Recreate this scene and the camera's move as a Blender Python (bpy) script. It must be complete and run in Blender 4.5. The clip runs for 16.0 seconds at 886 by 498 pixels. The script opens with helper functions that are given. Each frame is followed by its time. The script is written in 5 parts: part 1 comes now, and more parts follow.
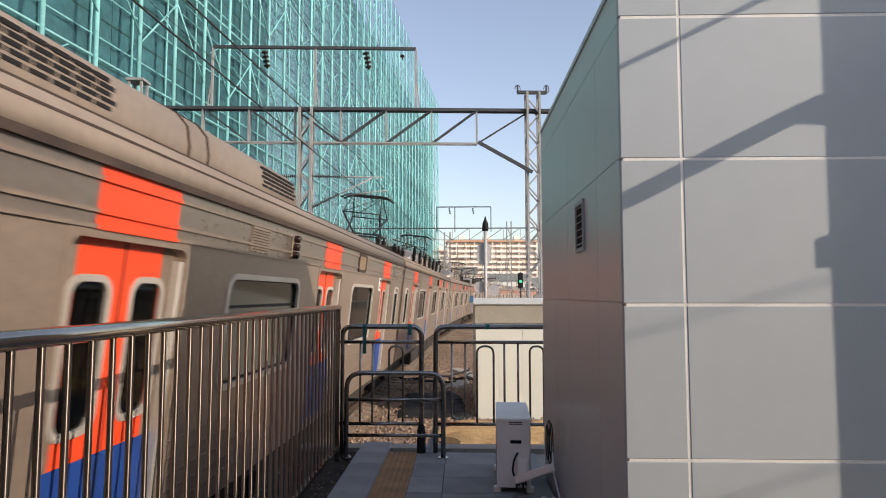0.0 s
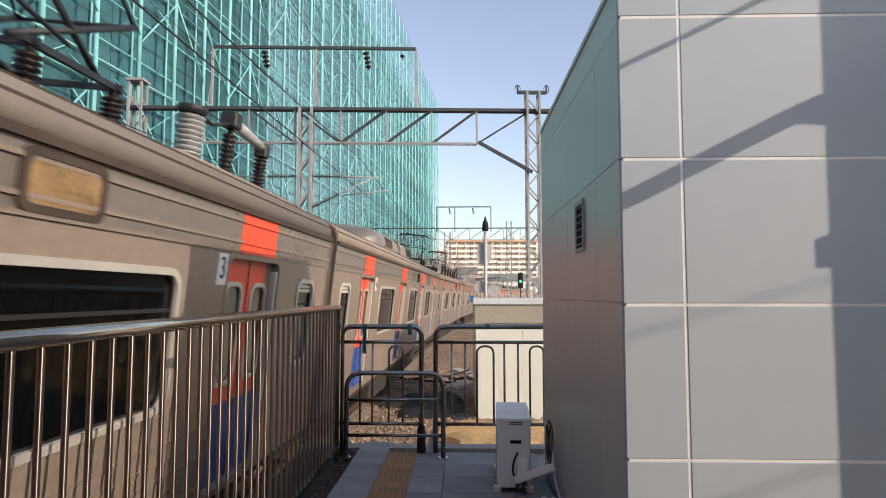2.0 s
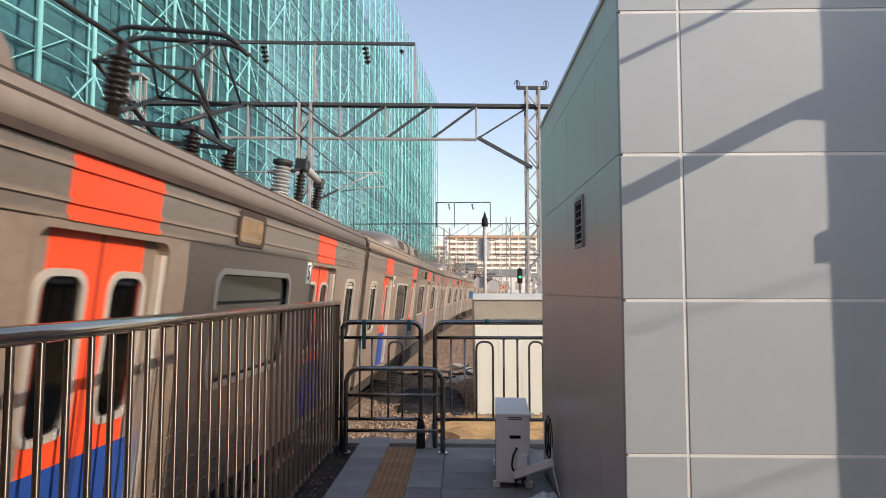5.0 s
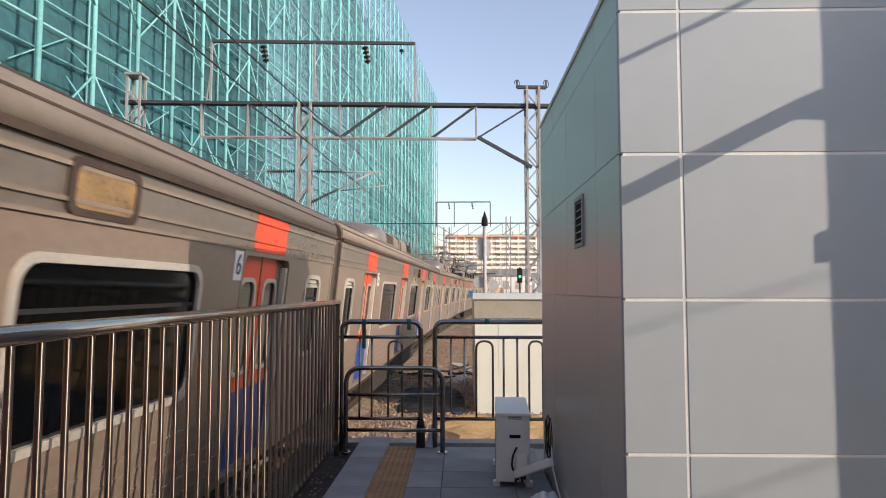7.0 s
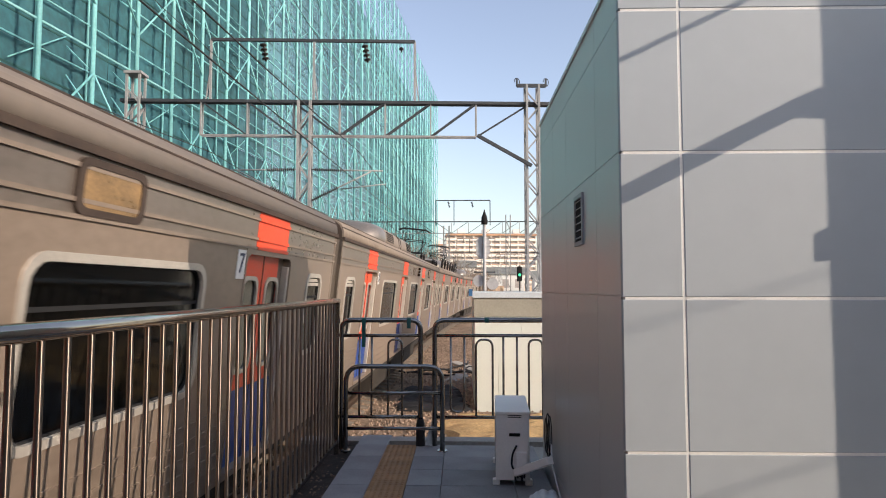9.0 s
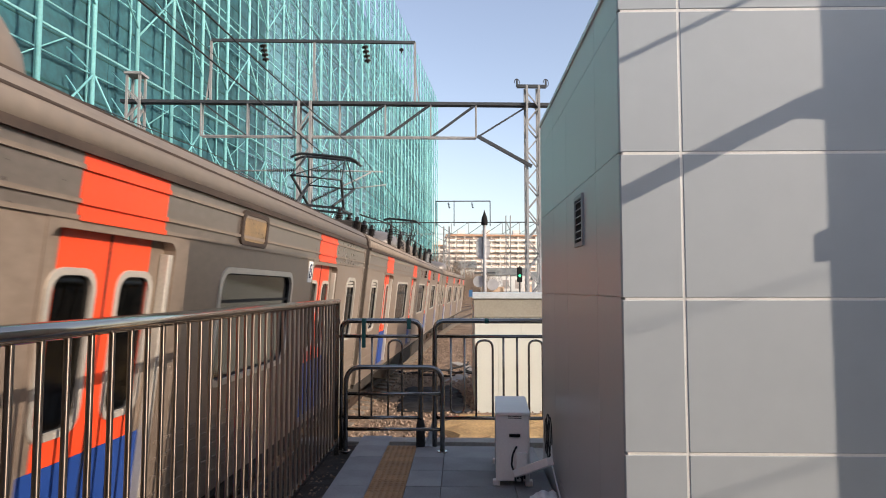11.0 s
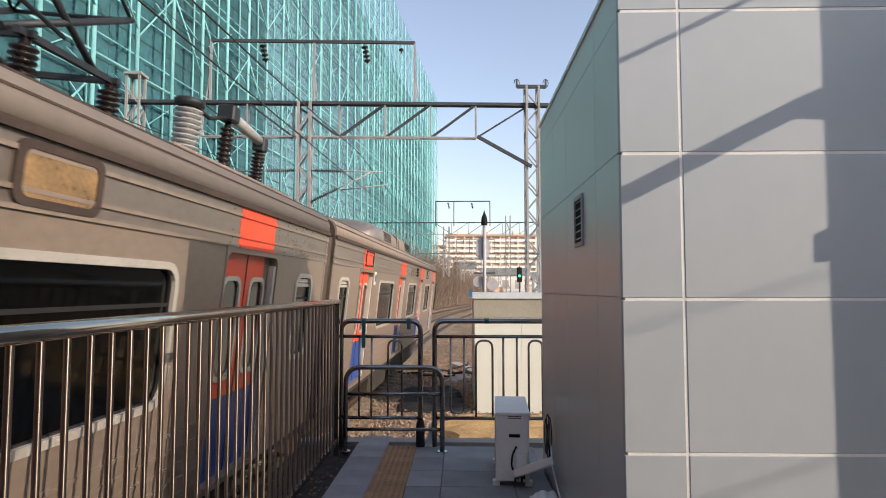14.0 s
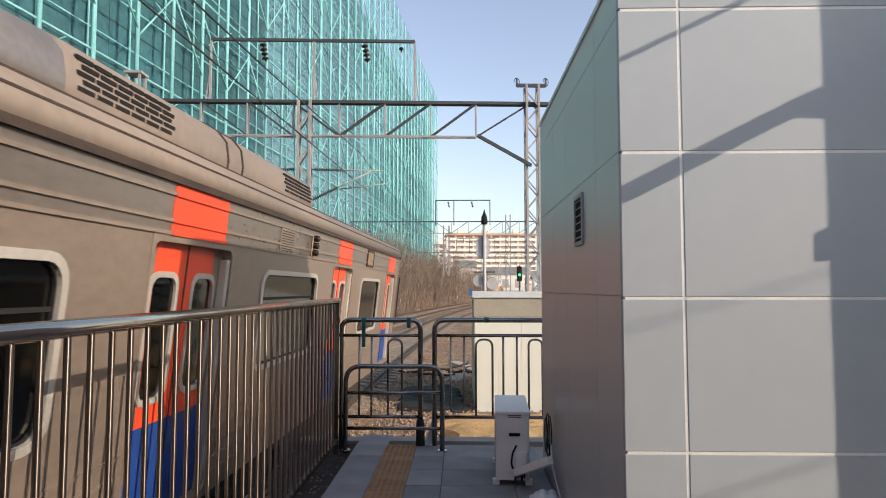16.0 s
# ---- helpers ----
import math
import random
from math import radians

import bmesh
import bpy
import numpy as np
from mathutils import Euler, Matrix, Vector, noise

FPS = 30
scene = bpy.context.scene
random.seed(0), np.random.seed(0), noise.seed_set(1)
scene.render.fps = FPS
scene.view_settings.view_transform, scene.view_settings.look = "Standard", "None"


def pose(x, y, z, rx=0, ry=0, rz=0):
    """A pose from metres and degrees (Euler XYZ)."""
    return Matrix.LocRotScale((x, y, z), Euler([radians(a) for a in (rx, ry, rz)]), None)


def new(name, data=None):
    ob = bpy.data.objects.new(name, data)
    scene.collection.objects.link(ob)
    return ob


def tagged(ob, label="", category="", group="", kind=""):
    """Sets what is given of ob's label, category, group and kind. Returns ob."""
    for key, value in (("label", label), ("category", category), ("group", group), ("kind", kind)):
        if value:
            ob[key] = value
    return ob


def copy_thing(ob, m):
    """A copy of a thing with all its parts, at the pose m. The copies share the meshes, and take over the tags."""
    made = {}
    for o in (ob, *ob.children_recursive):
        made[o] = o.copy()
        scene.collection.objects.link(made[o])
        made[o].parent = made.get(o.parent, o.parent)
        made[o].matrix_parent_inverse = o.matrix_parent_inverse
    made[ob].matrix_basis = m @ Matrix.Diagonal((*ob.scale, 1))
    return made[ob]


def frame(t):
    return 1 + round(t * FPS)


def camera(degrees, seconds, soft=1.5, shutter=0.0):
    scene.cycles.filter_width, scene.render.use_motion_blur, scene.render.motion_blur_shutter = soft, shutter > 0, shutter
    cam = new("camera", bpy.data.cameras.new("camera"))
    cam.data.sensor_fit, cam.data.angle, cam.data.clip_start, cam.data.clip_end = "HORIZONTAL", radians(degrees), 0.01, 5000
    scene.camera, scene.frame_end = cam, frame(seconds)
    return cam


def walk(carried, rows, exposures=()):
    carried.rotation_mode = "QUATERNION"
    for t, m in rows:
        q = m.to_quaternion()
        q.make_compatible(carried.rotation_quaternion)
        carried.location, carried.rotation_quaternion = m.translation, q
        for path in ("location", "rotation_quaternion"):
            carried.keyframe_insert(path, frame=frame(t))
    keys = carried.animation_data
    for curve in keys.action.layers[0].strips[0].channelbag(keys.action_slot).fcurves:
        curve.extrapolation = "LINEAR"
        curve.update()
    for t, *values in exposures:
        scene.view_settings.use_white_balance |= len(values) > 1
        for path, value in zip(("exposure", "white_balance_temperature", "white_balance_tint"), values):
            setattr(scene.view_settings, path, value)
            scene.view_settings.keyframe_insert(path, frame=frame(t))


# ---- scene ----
cam = camera(69.5, 16.0, soft=1.0, shutter=0.12)
# seconds, tilt above level, turn to the left of the platform's line (degrees)
HOLD = [(0.0, 4.12, 1.63), (2.0, 4.12, 1.63), (2.5, 4.07, 1.63), (3.0, 3.97, 1.63), (3.5, 3.93, 1.62),
        (4.0, 3.84, 1.60), (5.2, 3.71, 1.58), (6.5, 3.64, 1.58), (7.0, 3.68, 1.57), (7.5, 3.64, 1.57),
        (8.5, 3.63, 1.57), (9.0, 3.54, 1.55), (10.2, 3.58, 1.55), (11.5, 3.64, 1.56), (12.0, 3.68, 1.53),
        (12.5, 3.68, 1.53), (13.0, 3.62, 1.54), (13.5, 3.68, 1.54), (14.0, 3.62, 1.54), (14.5, 3.54, 1.57),
        (15.0, 3.57, 1.55), (16.0, 3.53, 1.54)]
walk(cam, [(t, pose(0, 0, 1.6, 90 + tilt, 0, turn)) for t, tilt, turn in HOLD], exposures=[(0.0, 0.68, 6700, 13), (0.5, 0.77, 6700, 13), (1.5, 0.72, 6700, 13), (2.3, 0.82, 6700, 13), (16.0, 0.82, 6700, 13)])

# ---------------------------------------------------------------- light
SUN = Vector((-2.65, 1.42, -1.2)).normalized()
world = bpy.data.worlds.new("world")
scene.world = world
world.use_nodes = True
sky = world.node_tree.nodes.new("ShaderNodeTexSky")
sky.sky_type, sky.sun_disc = "NISHITA", False
sky.sun_elevation, sky.sun_rotation = radians(21.7), radians(118.2)
sky.air_density, sky.dust_density, sky.ozone_density = 1.0, 1.6, 1.2
haze = world.node_tree.nodes.new("ShaderNodeHueSaturation")
haze.inputs["Saturation"].default_value, haze.inputs["Hue"].default_value = 0.82, 0.506
world.node_tree.links.new(sky.outputs[0], haze.inputs["Color"])
world.node_tree.links.new(haze.outputs[0], world.node_tree.nodes["Background"].inputs[0])
world.node_tree.nodes["Background"].inputs[1].default_value = 0.15
sun = new("sun", bpy.data.lights.new("sun", "SUN"))
sun.data.energy, sun.data.angle, sun.data.color = 2.55, radians(0.4), (1.0, 0.86, 0.70)
sun.rotation_mode = "QUATERNION"
sun.rotation_quaternion = SUN.to_track_quat("-Z", "Y")


# ---------------------------------------------------------------- materials
def mat(name, color, rough=0.5, metal=0.0, var=0.12, scale=3.0, fine=60.0, bump=0.0, bump_scale=80.0, spread=0.0, tint=None, alpha=1.0,
        transmission=0.0, stretch=(1, 1, 1), rough_var=0.15, emit=0.0, ior=1.45, spec=0.5):
    """Base colour with stains at two scales, uneven gloss, fine relief, and a spread between pieces."""
    m = bpy.data.materials.new(name)
    m.use_nodes = True
    nt = m.node_tree
    n, l = nt.nodes, nt.links
    p = n["Principled BSDF"]
    p.inputs["Metallic"].default_value = metal
    p.inputs["Roughness"].default_value = rough
    p.inputs["Alpha"].default_value = alpha
    p.inputs["Transmission Weight"].default_value = transmission
    p.inputs["IOR"].default_value = ior
    p.inputs["Specular IOR Level"].default_value = spec
    tc = n.new("ShaderNodeTexCoord")
    mp = n.new("ShaderNodeMapping")
    mp.inputs["Scale"].default_value = stretch
    l.new(tc.outputs["Object"], mp.inputs["Vector"])
    big, small = n.new("ShaderNodeTexNoise"), n.new("ShaderNodeTexNoise")
    for node, s, det in ((big, scale, 5), (small, fine, 3)):
        node.inputs["Scale"].default_value = s
        node.inputs["Detail"].default_value = det
        l.new(mp.outputs[0], node.inputs["Vector"])
    mixn = n.new("ShaderNodeMath")
    mixn.operation = "MULTIPLY_ADD"
    mixn.inputs[1].default_value = 0.45
    l.new(small.outputs["Fac"], mixn.inputs[0])
    half = n.new("ShaderNodeMath")
    half.operation = "MULTIPLY"
    half.inputs[1].default_value = 0.55
    l.new(big.outputs["Fac"], half.inputs[0])
    l.new(half.outputs[0], mixn.inputs[2])
    rng = n.new("ShaderNodeMapRange")
    rng.inputs["From Min"].default_value, rng.inputs["From Max"].default_value = 0.32, 0.68
    l.new(mixn.outputs[0], rng.inputs["Value"])
    mix = n.new("ShaderNodeMix")
    mix.data_type = "RGBA"
    lo = tint or tuple(c * (1 - 2 * var) for c in color)
    hi = tuple(min(1, c * (1 + var)) for c in color)
    mix.inputs["A"].default_value = (*lo, 1)
    mix.inputs["B"].default_value = (*hi, 1)
    l.new(rng.outputs[0], mix.inputs["Factor"])
    out = mix.outputs["Result"]
    if spread:
        info, hsv, r2 = n.new("ShaderNodeObjectInfo"), n.new("ShaderNodeHueSaturation"), n.new("ShaderNodeMapRange")
        r2.inputs["To Min"].default_value, r2.inputs["To Max"].default_value = 1 - spread, 1 + spread
        l.new(info.outputs["Random"], r2.inputs["Value"])
        l.new(r2.outputs[0], hsv.inputs["Value"])
        l.new(out, hsv.inputs["Color"])
        out = hsv.outputs[0]
    l.new(out, p.inputs["Base Color"])
    rr = n.new("ShaderNodeMapRange")
    rr.inputs["To Min"].default_value, rr.inputs["To Max"].default_value = max(0.02, rough - rough_var * rough), min(1, rough + rough_var)
    l.new(rng.outputs[0], rr.inputs["Value"])
    l.new(rr.outputs[0], p.inputs["Roughness"])
    if bump:
        b, bn = n.new("ShaderNodeBump"), n.new("ShaderNodeTexNoise")
        bn.inputs["Scale"].default_value, bn.inputs["Detail"].default_value = bump_scale, 4
        l.new(mp.outputs[0], bn.inputs["Vector"])
        l.new(bn.outputs["Fac"], b.inputs["Height"])
        b.inputs["Strength"].default_value, b.inputs["Distance"].default_value = bump, 0.02
        l.new(b.outputs[0], p.inputs["Normal"])
    if emit:
        l.new(out, p.inputs["Emission Color"])
        p.inputs["Emission Strength"].default_value = emit
    return m


M = {
    "steel_body": mat("stainless body", (0.312, 0.246, 0.197), 0.36, 0.4, 0.13, 0.5, 14, 0.03, 5, stretch=(1, 0.6, 1.3), spread=0.07),
    "steel_sky_tint": mat("smooth stainless letter board, sky tinted", (0.262, 0.222, 0.194), 0.27, 0.6, 0.13, 0.5, 14, 0.03, 5, stretch=(1, 0.6, 1.3), spread=0.07),
    "roof": mat("dusty roof paint", (0.228, 0.186, 0.152), 0.66, 0.0, 0.13, 0.6, 9, 0.04, 20),
    "nose_metal": mat("bare aluminium nose", (0.34, 0.30, 0.265), 0.42, 0.65, 0.12, 1.5, 20),
    "gutter": mat("rusty gutter", (0.06, 0.042, 0.033), 0.8, 0.0, 0.25, 3, 40),
    "orange": mat("orange red paint", (0.86, 0.075, 0.022), 0.38, 0.0, 0.06, 1.2, 30, 0.03, 30),
    "blue": mat("blue paint", (0.016, 0.06, 0.27), 0.42, 0.0, 0.08, 1.2, 30),
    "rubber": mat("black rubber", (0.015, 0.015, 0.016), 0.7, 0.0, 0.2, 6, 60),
    "frame_alu": mat("pale aluminium frame", (0.62, 0.58, 0.52), 0.4, 0.5, 0.10, 3, 60),
    "glass": mat("tinted glass", (0.006, 0.007, 0.007), 0.04, 0.0, 0.05, 2, 20, spec=0.25, transmission=0.85, rough_var=0.1),
    "interior": mat("interior lining with cabin shade in its colour", (0.02, 0.02, 0.02), 0.6, 0.0, 0.1, 2, 20),
    "under": mat("oily underframe", (0.045, 0.038, 0.033), 0.8, 0.1, 0.3, 4, 50, 0.3, 40),
    "ceramic": mat("dark brown glazed insulator", (0.014, 0.010, 0.009), 0.25, 0.0, 0.2, 8, 60),
    "grey_ceramic": mat("grey glazed insulator", (0.35, 0.36, 0.36), 0.3, 0.0, 0.15, 8, 60),
    "panto": mat("dark pantograph tube", (0.04, 0.045, 0.05), 0.5, 0.5, 0.25, 5, 60),
    "white_paint": mat("white paint", (0.78, 0.77, 0.74), 0.45, 0.0, 0.06, 4, 60),
    "plate_white": mat("white enamel", (0.8, 0.8, 0.78), 0.4, 0.0, 0.05, 4, 60),
    "plate_blue": mat("blue enamel", (0.012, 0.025, 0.08), 0.4, 0.0, 0.05, 4, 60),
    "notice": mat("pale yellow enamel", (0.72, 0.66, 0.38), 0.45, 0.0, 0.05, 4, 60),
    "sign_roll": mat("faded sign roll", (0.30, 0.19, 0.09), 0.3, 0.0, 0.3, 6, 40),
    "lamp_amber": mat("dark lamp lens", (0.03, 0.015, 0.01), 0.2, 0.0, 0.2, 6, 40),
    "stainless": mat("polished stainless tube", (0.50, 0.44, 0.38), 0.09, 1.0, 0.08, 1.5, 12, stretch=(1, 1, 0.3), rough_var=0.04),
    "stainless_bar": mat("brushed stainless bar", (0.26, 0.215, 0.18), 0.34, 1.0, 0.06, 1.5, 12, stretch=(1, 1, 0.3), rough_var=0.04),
    "stainless_dull": mat("dull stainless tube", (0.28, 0.27, 0.255), 0.18, 1.0, 0.08, 1.5, 12, rough_var=0.06),
    "tape": mat("dark green tape", (0.02, 0.13, 0.12), 0.5, 0.0, 0.15, 8, 60),
    "paver": mat("blue grey paver", (0.30, 0.305, 0.31), 0.75, 0.0, 0.2, 2.5, 70, 0.25, 120, spread=0.14),
    "tactile": mat("worn ochre tactile tile", (0.42, 0.25, 0.125), 0.75, 0.0, 0.2, 5, 70, 0.2, 120, spread=0.12),
    "soil": mat("dark soil and debris", (0.05, 0.042, 0.036), 0.95, 0.0, 0.35, 6, 70, 0.8, 50),
    "concrete": mat("weathered concrete", (0.36, 0.34, 0.31), 0.85, 0.0, 0.16, 1.3, 40, 0.3, 60),
    "ballast": mat("rusty ballast", (0.34, 0.25, 0.19), 0.95, 0.0, 0.35, 5, 14, 1.0, 16, spread=0.25, spec=0.1),
    "ballast_bed": mat("ballast bed", (0.30, 0.22, 0.16), 0.95, 0.0, 0.35, 0.8, 9, 1.0, 14, spec=0.05),
    "sand": mat("sandy dirt", (0.50, 0.34, 0.17), 0.95, 0.0, 0.25, 1.5, 20, 0.6, 40, spec=0.1),
    "rail": mat("worn rail steel", (0.10, 0.07, 0.055), 0.55, 0.5, 0.2, 2, 40),
    "sleeper": mat("concrete sleeper", (0.27, 0.23, 0.19), 0.9, 0.0, 0.2, 3, 40, 0.3, 40),
    "clad": mat("light grey aluminium cladding", (0.362, 0.398, 0.424), 0.5, 0.0, 0.025, 0.7, 8, 0.02, 8, spread=0.015, rough_var=0.06),
    "clad_side": mat("polished grey cladding", (0.50, 0.50, 0.495), 0.33, 0.35, 0.03, 0.7, 8, spread=0.02, rough_var=0.06),
    "seam": mat("white sealant", (0.72, 0.71, 0.68), 0.6, 0.0, 0.06, 6, 60),
    "dark": mat("dark void", (0.007, 0.007, 0.008), 0.9, 0.0, 0.1, 3, 30),
    "louver": mat("grey louver metal", (0.34, 0.35, 0.36), 0.4, 0.4, 0.08, 5, 60),
    "ac": mat("off white appliance shell", (0.85, 0.82, 0.78), 0.35, 0.0, 0.05, 4, 60, 0.02, 90),
    "cream": mat("cream sheet metal", (0.66, 0.685, 0.62), 0.5, 0.0, 0.03, 0.8, 25),
    "eave_shade": mat("olive grey eave shade", (0.34, 0.32, 0.26), 0.6, 0.0, 0.1, 1.2, 25),
    "net_seam": mat("dark net seam", (0.012, 0.06, 0.06), 0.9, 0.0, 0.2, 0.5, 5),
    "shed_roof": mat("pale blue grey roof edge", (0.55, 0.60, 0.62), 0.5, 0.0, 0.1, 2, 30),
    "blue_cap": mat("blue corner cap", (0.05, 0.16, 0.34), 0.5, 0.0, 0.1, 4, 40),
    "galv": mat("dark galvanised steel", (0.055, 0.062, 0.07), 0.6, 0.2, 0.2, 2, 40),
    "galv_light": mat("pale galvanised steel", (0.33, 0.33, 0.33), 0.6, 0.2, 0.15, 2, 40),
    "wire": mat("weathered copper wire", (0.035, 0.035, 0.038), 0.6, 0.4, 0.1, 2, 20),
    "pole_green": mat("mint green scaffold paint", (0.19, 0.48, 0.515), 0.5, 0.0, 0.12, 0.6, 10, spread=0.15),
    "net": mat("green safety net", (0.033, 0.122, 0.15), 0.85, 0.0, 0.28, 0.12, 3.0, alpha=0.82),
    # thinner, paler copy; sky brightness behind the far sheets is in its colour
    "net_backlit": mat("thin green safety net paled by sky behind", (0.08, 0.225, 0.265), 0.85, 0.0, 0.25, 0.15, 3.0, alpha=0.62),
    "core": mat("raw concrete frame", (0.20, 0.21, 0.20), 0.9, 0.0, 0.2, 0.15, 4.0),
    "bark": mat("bare brown twigs", (0.23, 0.175, 0.14), 0.9, 0.0, 0.3, 2, 20),
    "fence_tan": mat("tan board fence", (0.46, 0.33, 0.23), 0.8, 0.0, 0.2, 0.5, 8, spread=0.15),
    "earth": mat("dry brown earth", (0.30, 0.22, 0.15), 0.95, 0.0, 0.25, 0.3, 4, 0.5, 6, spec=0.05),
    "apart": mat("cream apartment render", (0.82, 0.77, 0.71), 0.8, 0.0, 0.06, 0.05, 1.0),
    "apart_band": mat("terracotta band", (0.50, 0.30, 0.20), 0.8, 0.0, 0.1, 0.05, 1.0),
    # window colour is paled to carry the haze of distance
    "apart_win": mat("far window glass paled for haze", (0.46, 0.41, 0.38), 0.3, 0.0, 0.2, 0.2, 2.0),
    "far_roof": mat("slate roof", (0.20, 0.21, 0.20), 0.8, 0.0, 0.2, 0.5, 4),
    "signal_grey": mat("grey signal casing", (0.45, 0.45, 0.46), 0.55, 0.1, 0.15, 2, 30),
    "signal_green": mat("lit green lens", (0.05, 0.75, 0.35), 0.3, emit=0.5),
    "plastic": mat("clear white plastic bag", (0.75, 0.77, 0.78), 0.35, 0.0, 0.1, 10, 60, 0.3, 40),
}


# the bars are brushed along the round, so that light streaks up and down them
bar_nodes = M["stainless_bar"].node_tree
around = bar_nodes.nodes.new("ShaderNodeTangent")
around.direction_type, around.axis = "RADIAL", "Z"
bar_nodes.links.new(around.outputs[0], bar_nodes.nodes["Principled BSDF"].inputs["Tangent"])
bar_nodes.nodes["Principled BSDF"].inputs["Anisotropic"].default_value = 0.92
bar_nodes.nodes["Principled BSDF"].inputs["Anisotropic Rotation"].default_value = 0.25


# ---------------------------------------------------------------- mesh tools
def box(bm, x0, x1, y0, y1, z0, z1, m=None):
    vs = [bm.verts.new(v) for v in ((x0, y0, z0), (x1, y0, z0), (x1, y1, z0), (x0, y1, z0), (x0, y0, z1), (x1, y0, z1), (x1, y1, z1), (x0, y1, z1))]
    if m is not None:
        for v in vs:
            v.co = m @ v.co
    for q in ((3, 2, 1, 0), (4, 5, 6, 7), (0, 1, 5, 4), (1, 2, 6, 5), (2, 3, 7, 6), (3, 0, 4, 7)):
        bm.faces.new([vs[i] for i in q])
    return bm


def beam(bm, a, b, w, h=None):
    """A square bar from a to b."""
    a, b = Vector(a), Vector(b)
    h = h or w
    m = Matrix.Translation(a) @ (b - a).to_track_quat("Y", "Z").to_matrix().to_4x4()
    return box(bm, -w / 2, w / 2, 0, (b - a).length, -h / 2, h / 2, m)


def sweep(bm, pts, r, seg=10, cap=True):
    """A round tube along points; r may be one radius a point."""
    pts = [Vector(p) for p in pts]
    rs = r if isinstance(r, (list, tuple)) else [r] * len(pts)
    tans = []
    for i in range(len(pts)):
        a, b = pts[max(i - 1, 0)], pts[min(i + 1, len(pts) - 1)]
        t = (b - a)
        tans.append(t.normalized() if t.length > 1e-9 else Vector((0, 0, 1)))
    up = Vector((0, 0, 1)) if abs(tans[0].z) < 0.9 else Vector((1, 0, 0))
    x = tans[0].cross(up).normalized()
    rings = []
    for i, p in enumerate(pts):
        x = (x - tans[i] * x.dot(tans[i])).normalized()
        y = tans[i].cross(x)
        rings.append([bm.verts.new(p + rs[i] * (math.cos(k * 2 * math.pi / seg) * x + math.sin(k * 2 * math.pi / seg) * y)) for k in range(seg)])
    for i in range(len(rings) - 1):
        for k in range(seg):
            f = bm.faces.new([rings[i][k], rings[i][(k + 1) % seg], rings[i + 1][(k + 1) % seg], rings[i + 1][k]])
            f.smooth = True
    if cap:
        bm.faces.new(rings[0][::-1])
        bm.faces.new(rings[-1])
    return bm


def bend(pts, r, n=5):
    """A polyline with its inner corners rounded."""
    pts = [Vector(p) for p in pts]
    out = [pts[0]]
    for a, b, c in zip(pts, pts[1:], pts[2:]):
        p, q = b + (a - b).normalized() * r, b + (c - b).normalized() * r
        out += [p.lerp(b, t).lerp(b.lerp(q, t), t) for t in [i / n for i in range(n + 1)]]
    return out + [pts[-1]]


def rounded(u0, u1, z0, z1, r, n=4):
    """Corner-rounded rectangle, n steps a corner, from lower right on."""
    pts = []
    for cu, cz, a0 in ((u1 - r, z0 + r, -90), (u1 - r, z1 - r, 0), (u0 + r, z1 - r, 90), (u0 + r, z0 + r, 180)):
        for i in range(n + 1):
            a = radians(a0 + 90 * i / n)
            pts.append((cu + r * math.cos(a), cz + r * math.sin(a)))
    return pts


def slab(bm, ring, x0, x1):
    """A ring in the y-z plane pulled from x0 to x1."""
    a = [bm.verts.new((x0, u, z)) for u, z in ring]
    b = [bm.verts.new((x1, u, z)) for u, z in ring]
    k = len(ring)
    bm.faces.new(a[::-1])
    bm.faces.new(b)
    for i in range(k):
        bm.faces.new([a[i], a[(i + 1) % k], b[(i + 1) % k], b[i]])
    return bm


def collar(bm, inner, outer, x0, x1):
    """A frame between two rings of equal length, pulled from x0 to x1."""
    k = len(inner)
    v = [[bm.verts.new((x, u, z)) for u, z in ring] for x, ring in ((x0, inner), (x0, outer), (x1, inner), (x1, outer))]
    for i in range(k):
        j = (i + 1) % k
        for a, b in ((2, 3), (1, 0), (0, 2), (3, 1)):
            bm.faces.new([v[a][i], v[b][i], v[b][j], v[a][j]])
    return bm


def to_rect(ring, u0, u1, z0, z1, n=4):
    """The ring's points carried out to a rectangle, corner middles to its corners."""
    out = []
    for c, (cu, cz) in enumerate(((u1, z0), (u1, z1), (u0, z1), (u0, z0))):
        for i in range(n + 1):
            u, z = ring[c * (n + 1) + i]
            if i == n // 2:
                out.append((cu, cz))
            elif (i < n // 2) == (c % 2 == 0):
                out.append((u, cz))
            else:
                out.append((cu, z))
    return out


def mesh_of(name, bm, material):
    bmesh.ops.recalc_face_normals(bm, faces=bm.faces)
    me = bpy.data.meshes.new(name)
    bm.to_mesh(me)
    bm.free()
    me.materials.append(M[material])
    return me


def part(name, bm, material, parent=None, label=""):
    ob = new(name, mesh_of(name, bm, material))
    ob.parent = parent
    return tagged(ob, label)


def empty(name, label, category, group="", kind="", m=None):
    ob = tagged(new(name), label, category, group, kind)
    ob.empty_display_size = 0.1
    if m is not None:
        ob.matrix_basis = m
    return ob


def lone(name, bm, material, label, category, group="", kind=""):
    return tagged(part(name, bm, material), label, category, group, kind)


def piece(name, me, parent, loc, rz=0.0):
    ob = new(name, me)
    ob.parent, ob.location, ob.rotation_euler = parent, loc, (0, 0, rz)
    return ob


